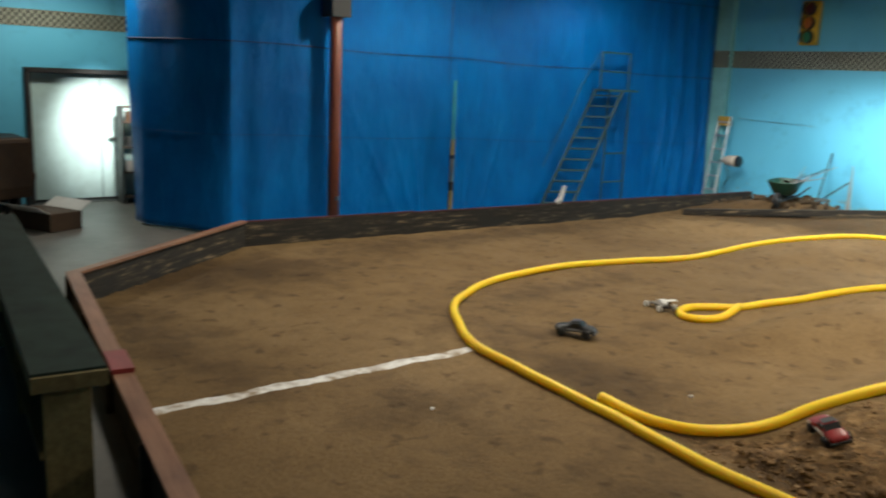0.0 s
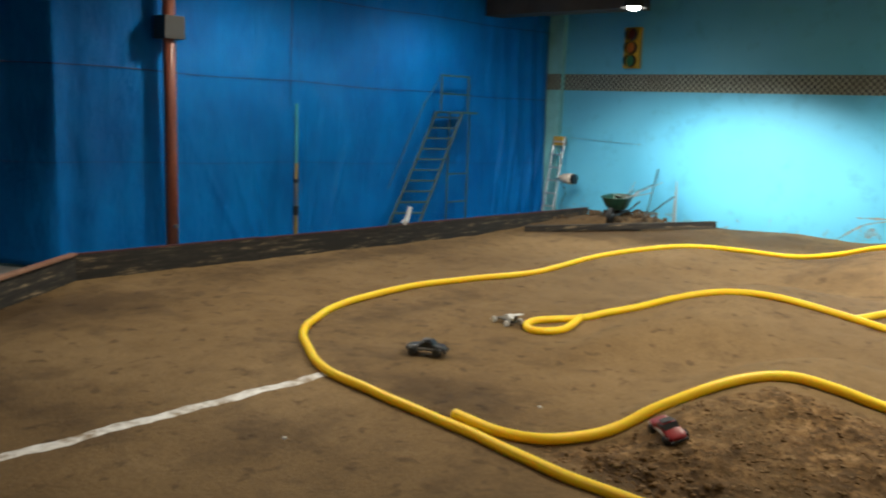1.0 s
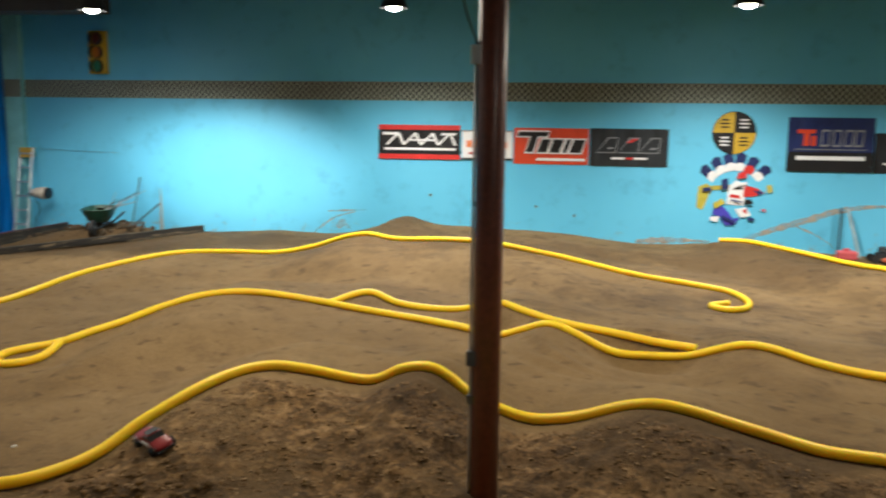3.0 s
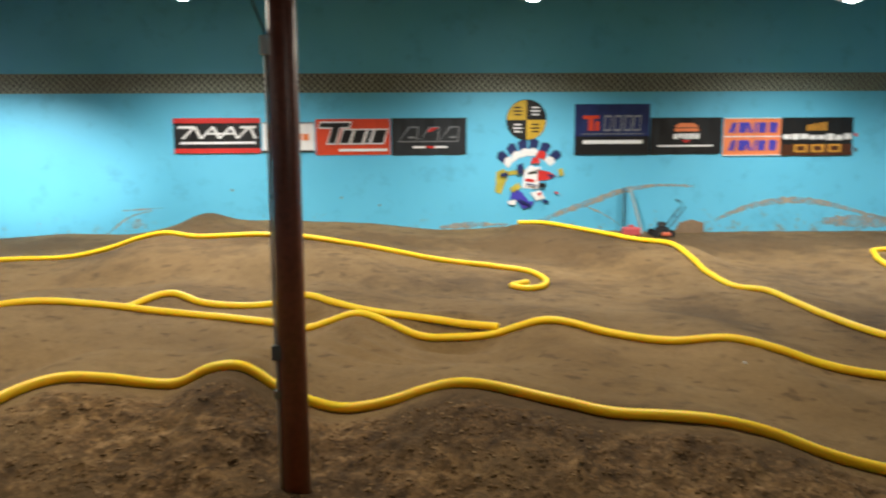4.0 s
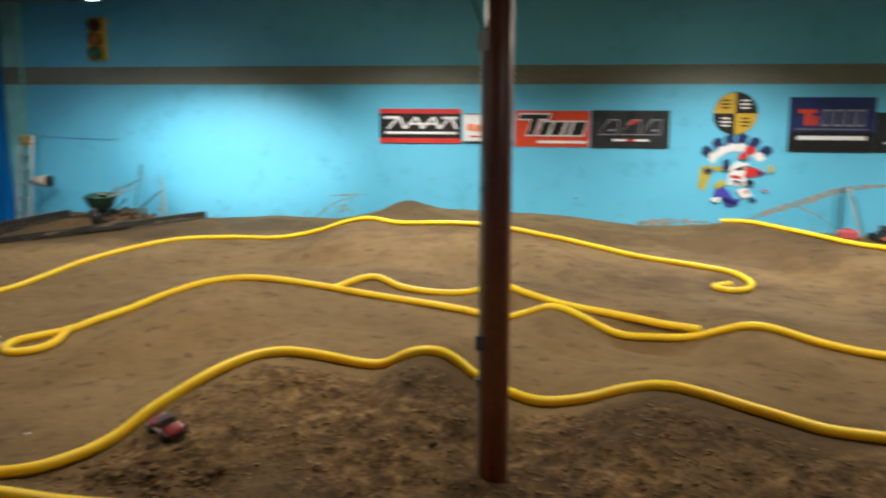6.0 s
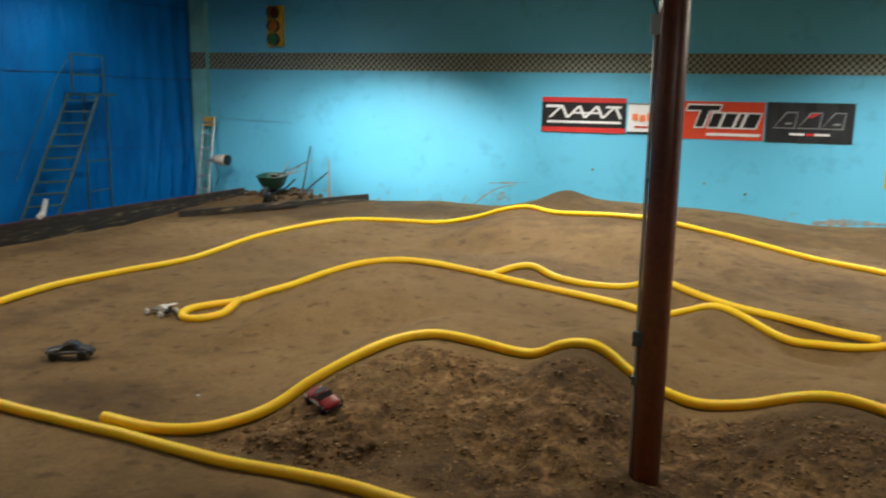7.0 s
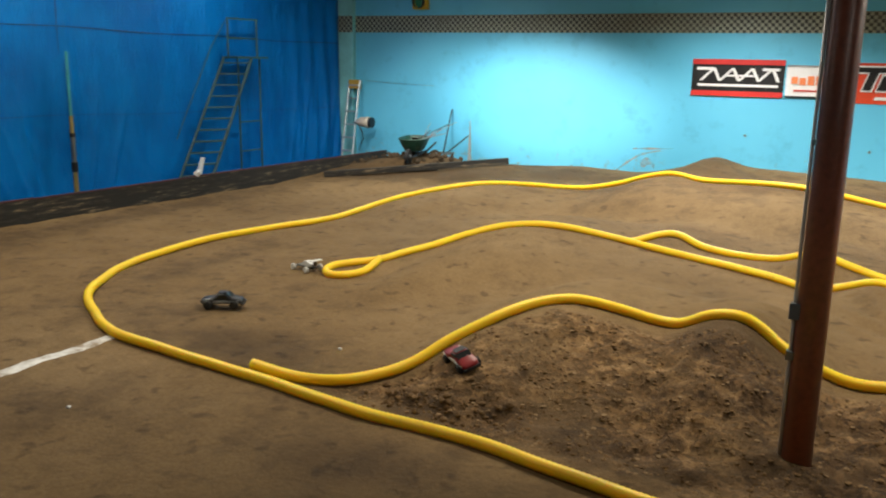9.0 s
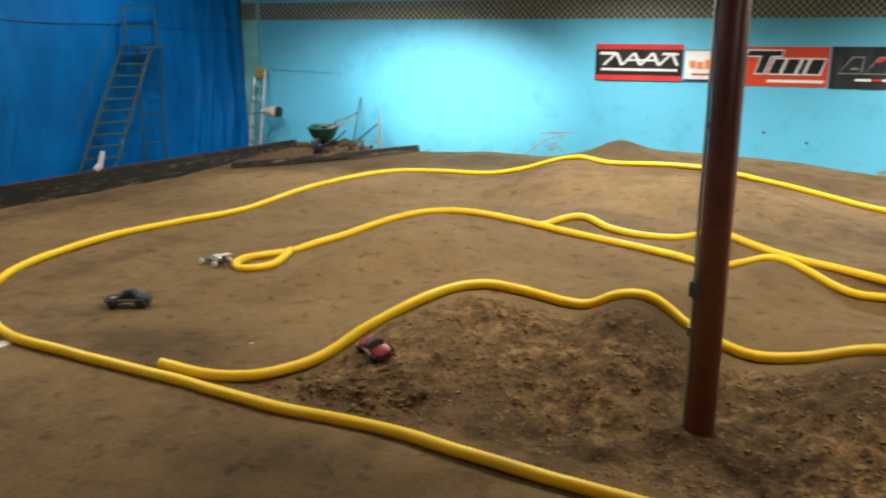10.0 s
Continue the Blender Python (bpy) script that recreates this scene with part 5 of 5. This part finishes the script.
def shell_loft():
    """The rounded plastic shell of a model truck: low bonnet, cabin and tail, drawn in at both ends."""
    sections = [(-0.265, 0.080, 0.075, 0.110), (-0.245, 0.105, 0.060, 0.128), (-0.15, 0.116, 0.052, 0.140), (-0.095, 0.112, 0.052, 0.148), (-0.050, 0.098, 0.052, 0.194),
                (0.005, 0.094, 0.052, 0.205), (0.060, 0.096, 0.052, 0.197), (0.125, 0.110, 0.052, 0.150), (0.20, 0.112, 0.056, 0.134), (0.250, 0.098, 0.062, 0.116), (0.268, 0.075, 0.072, 0.098)]
    bm = bmesh.new()
    rings = []
    for x, hw, z0, z1 in sections:
        ring = []
        for k in range(14):
            a = 2 * math.pi * k / 14
            c, d = math.cos(a), math.sin(a)
            ring.append(bm.verts.new((x, hw * math.copysign(abs(c) ** 0.55, c), (z0 + z1) / 2 + (z1 - z0) / 2 * math.copysign(abs(d) ** 0.6, d))))
        rings.append(ring)
    for a, b in zip(rings, rings[1:]):
        for k in range(14):
            bm.faces.new((a[k], a[(k + 1) % 14], b[(k + 1) % 14], b[k]))
    bm.faces.new(rings[0]), bm.faces.new(rings[-1])
    bmesh.ops.recalc_face_normals(bm, faces=bm.faces[:])
    return bm


def model_car(x, y, turn, body, trim, label, style="truck", size=0.66):
    z = float(land(x, y)[0]) + 0.008
    e = empty("model_car", (x, y, z), turn)
    c, s = math.cos(radians(turn)) * 0.12, math.sin(radians(turn)) * 0.12
    up = float((land(x + c, y + s) - land(x - c, y - s))[0])
    side = float((land(x - s, y + c) - land(x + s, y - c))[0])
    mid = float((land(x + c, y + s) + land(x - c, y - s) + land(x - s, y + c) + land(x + s, y - c))[0]) / 4
    e.matrix_world = pose(x, y, mid + 0.006) @ Matrix.Rotation(radians(turn), 4, "Z") @ Matrix.Rotation(-math.atan2(up, 0.24), 4, "Y") @ Matrix.Rotation(math.atan2(side, 0.24), 4, "X")
    tagged(e, label, "model car", "model cars on the track")
    if style == "truck":
        L, W = 0.50, 0.22
        part("body", shell_loft(), body, e, smooth=True)
        part("side_stripe", prism([(-0.24, 0.085), (0.22, 0.085), (0.22, 0.105), (-0.24, 0.115)], W + 0.002, Matrix.Translation((0, W / 2 + 0.001, 0))), trim, e)
        part("windscreen", prism([(0.075, 0.192), (0.125, 0.142), (0.129, 0.146), (0.079, 0.197)], W * 0.8, Matrix.Translation((0, W * 0.4, 0))), BLACK, e)
        part("side_window", prism([(-0.04, 0.145), (0.10, 0.145), (0.06, 0.183), (-0.02, 0.183)], W * 0.86, Matrix.Translation((0, W * 0.43, 0))), BLACK, e)
        part("roof", box(0.10, W * 0.60, 0.006, (0.01, 0, 0.204), 0.002), BLACK, e)
        part("bumper", box(0.04, W, 0.03, (0.265, 0, 0.06), 0.008), BLACK, e)
        rw, ww, wb, tr = 0.055, 0.06, 0.165, 0.115
    else:
        part("chassis", prism([(-0.18, 0.04), (0.17, 0.045), (0.19, 0.06), (0.05, 0.075), (-0.18, 0.07)], 0.085, Matrix.Translation((0, 0.042, 0))), BLACK, e)
        part("shell", prism([(-0.13, 0.07), (0.17, 0.06), (0.06, 0.095), (0.0, 0.135), (-0.06, 0.14), (-0.13, 0.10)], 0.09, Matrix.Translation((0, 0.045, 0))), body, e)
        part("wing", box(0.07, 0.18, 0.012, (-0.20, 0, 0.165), 0.004), trim, e)
        part("wing_stay", box(0.02, 0.05, 0.08, (-0.185, 0, 0.12), 0.003), BLACK, e)
        for xx in (-0.13, 0.14):
            part("axle", box(0.03, 0.22, 0.018, (xx, 0, 0.05), 0.003), BLACK, e)
        rw, ww, wb, tr = 0.045, 0.04, 0.14, 0.12
    for sx in (-1, 1):
        for sy in (-1, 1):
            t = part("tyre", tube([(sx * wb, sy * tr - ww / 2, rw), (sx * wb, sy * tr - ww / 3, rw), (sx * wb, sy * tr + ww / 3, rw), (sx * wb, sy * tr + ww / 2, rw)], [rw * 0.85, rw, rw, rw * 0.85], 18), RUBBER if style == 'truck' else PALE, e)
            part("rim", tube([(sx * wb, sy * (tr + ww / 2 - 0.004), rw), (sx * wb, sy * (tr + ww / 2 + 0.004), rw)], [rw * (0.62 if style == 'truck' else 0.93), rw * (0.55 if style == 'truck' else 0.85)], 14), WHITE if style != "truck" else DARK, t)
    for ob in e.children_recursive:
        ob.data.transform(Matrix.Scale(size, 4))
    return e


model_car(-5.20, 6.74, 165, WHITE, WHITE, "white and yellow model buggy with white rims by the pipe loop", "buggy", 0.72)
model_car(-5.02, 5.35, 30, BLACKPRINT, GREYPRINT, "dark grey model truck on the packed dirt")
model_car(-2.44, 4.80, -35, plain("dark_red_shell", (0.30, 0.012, 0.015), 0.4), WHITE, "red and black model truck beside the pipe", "truck", 0.56)

# ---- clutter by the drivers side ----
def bench():
    e = empty("drivers_bench", (0, 0, 0))
    tagged(e, "plywood bench with green carpet top beside the board", "bench")
    m = pose(-4.17, 1.17, 0, 0, 0, 173.4)
    e.matrix_world = m
    L, D, z = 4.6, 0.34, 0.75
    part("top", box(L, D, 0.022, (L / 2, D / 2, z - 0.010), 0.004), CARPET, e, "green carpet top")
    part("edge", box(0.03, D, 0.075, (-0.013, D / 2, z - 0.05), 0.004), PLY, e)
    part("edge", box(L - .05, 0.03, 0.09, (L / 2, 0.02, z - 0.068), 0.004), PLY, e)
    part("edge", box(L - .05, 0.03, 0.09, (L / 2, D - 0.02, z - 0.068), 0.004), PLY, e)
    part("side_panel", box(L - 0.3, 0.02, z - 0.14, (L / 2 + 0.1, 0.055, (z - 0.14) / 2 - 0.04), 0.003), PLY, e)
    for x in (0.12, 1.6, 3.1, 4.4):
        part("leg_panel", box(0.03, D - 0.12, z - 0.02, (x, D / 2, (z - 0.08) / 2 - 0.02), 0.004), PLY, e)
    part("shelf", box(L - 0.3, D - 0.1, 0.025, (L / 2 + .1, D / 2, 0.22), 0.004), PLY, e)


bench()


def carton(x, y, turn, sx, sy, sz, label, open_top=False):
    e = empty("carton", (x, y, -0.06), turn)
    tagged(e, label, "carton", "cartons on the floor")
    part("box", box(sx, sy, sz, (0, 0, sz / 2), 0.01), BROWN, e)
    for s in (-1, 1):
        f = part("flap", box(sx * 0.96, sy * 0.46, 0.008, m=Matrix.Translation((0, s * sy * 0.66, sz + 0.05)) @ Matrix.Rotation(s * 0.5, 4, "X")), WHITE if open_top else BROWN, e)


carton(-12.4, 2.82, 25, 0.75, 0.5, 0.24, "low open carton with pale flaps on the floor", True)
carton(-12.9, 1.75, 5, 0.5, 0.5, 0.35, "brown carton on the concrete floor")


def armchair():
    e = empty("armchair", (-13.15, 2.38, -0.06), -70)
    tagged(e, "worn brown padded chair on the concrete floor", "chair")
    part("seat", box(0.62, 0.62, 0.18, (0, 0, 0.42), 0.05), BROWN, e)
    part("backrest", box(0.62, 0.16, 0.72, (0, 0.28, 0.80), 0.06), BROWN, e)
    for s in (-1, 1):
        part("arm", box(0.12, 0.55, 0.12, (s * 0.34, 0, 0.62), 0.03), BROWN, e)
        for k in (-1, 1):
            part("leg", box(0.05, 0.05, 0.34, (s * 0.26, k * 0.26, 0.17), 0.005), DARK, e)


armchair()


def work_counter():
    e = empty("work_counter", (-14.02, 1.9, -0.06))
    tagged(e, "dark work counter against the side wall", "counter")
    part("top", box(0.8, 1.9, 0.06, (0, 0, 1.08), 0.006), DARK, e)
    for y in (-0.85, 0.85):
        part("end_panel", box(0.7, 0.05, 1.05, (0, y, 0.525), 0.004), DARK, e)
    part("back_panel", box(0.04, 1.65, 0.9, (-0.3, 0, 0.5), 0.004), DARK, e)
    part("shelf", box(0.6, 1.65, 0.03, (0, 0, 0.45), 0.004), DARK, e)


work_counter()


def door_shelf():
    e = empty("narrow_shelf", (-14.15, 4.50, -0.06))
    tagged(e, "narrow dark shelf with small tins beside the door", "shelf")
    for y in (-0.14, 0.14):
        part("side", box(0.3, 0.03, 1.55, (0, y, 0.775), 0.003), DARK, e)
    for z in (0.1, 0.5, 0.9, 1.3, 1.54):
        part("board", box(0.3, 0.25, 0.025, (0, 0, z), 0.003), JOIST, e)


door_shelf()
for z, m in ((0.93, STEEL), (0.53, WHITE), (1.33, BROWN)):
    tagged(part("tin", tube([(0, 0, 0), (0, 0, 0.16)], 0.07, 14), m), "small tin on the narrow shelf", "tin", "tins on the shelf").location = (-14.1, 4.50, z - 0.06 - 0.017)

# ---- loose clods on the dug soil ----
rs = np.random.RandomState(11)
base = []
for s in range(5):
    b = bmesh.new()
    bmesh.ops.create_icosphere(b, subdivisions=1, radius=1.0)
    for v in b.verts:
        v.co *= rs.uniform(0.65, 1.25)
    base.append(([tuple(v.co) for v in b.verts], [tuple(v.index for v in f.verts) for f in b.faces]))
    b.free()
verts, faces = [], []
xs, ys = rs.uniform(-3.4, 4.6, 26000), rs.uniform(3.2, 6.0, 26000)
keep = loose(xs, ys) > 0.30 + 0.25 * rough_noise(xs, ys, 0.22, 21)
xs, ys = xs[keep], ys[keep]
zs = surface(xs, ys)
for x, y, z in zip(xs, ys, zs):
    s = 0.004 + 0.018 * rs.rand() ** 4
    bv, bf = base[rs.randint(5)]
    a = rs.uniform(0, 6.28)
    c, d = math.cos(a) * s, math.sin(a) * s
    k = len(verts)
    verts += [(x + p[0] * c - p[1] * d, y + p[0] * d + p[1] * c, z + p[2] * s * 0.55 - s * 0.15) for p in bv]
    faces += [tuple(i + k for i in f) for f in bf]
me = bpy.data.meshes.new("soil_clods")
me.from_pydata(verts, [], faces)
me.materials.append(SOIL)
tagged(new("soil_clods", me), "scattered crumbs and clods of dark soil", "soil clods", kind="stuff")

lumps_v, lumps_f = [], []
for _ in range(170):
    x, y = rs.normal(-2.42, 0.26), rs.normal(4.40, 0.085)
    z = ground_z(x, y)
    s = 0.008 + 0.022 * rs.rand() ** 2
    bv, bf = base[rs.randint(5)]
    k = len(lumps_v)
    lumps_v += [(x + p[0] * s, y + p[1] * s * 0.9, z + p[2] * s * 0.7 + s * 0.2) for p in bv]
    lumps_f += [tuple(i + k for i in f) for f in bf]
me = bpy.data.meshes.new("soil_lumps")
me.from_pydata(lumps_v, [], lumps_f)
me.materials.append(SOIL)
tagged(new("soil_lumps", me), "broken lumps of dark soil beside the yellow pipe", "soil lumps", kind="stuff")

# ---- small litter ----
for lx, ly in ((3.05, 6.62), (-3.55, 5.0), (-4.35, 3.3)):
    tagged(part("paper_scrap", prism([(-0.012, 0), (0.010, -0.003), (0.013, 0.008), (-0.008, 0.010)], 0.018), WHITE), "small white paper scrap on the dirt", "paper scrap", "litter on the track").location = (lx, ly, ground_z(lx, ly) + 0.004)
tagged(part("wall_wire", tube([(-9.85, WALL_Y - 0.012, 1.63), (-9.2, WALL_Y - 0.012, 1.60), (-8.3, WALL_Y - 0.012, 1.58)], 0.003, 6), STEEL), "thin dark wire stapled along the wall", "wire")
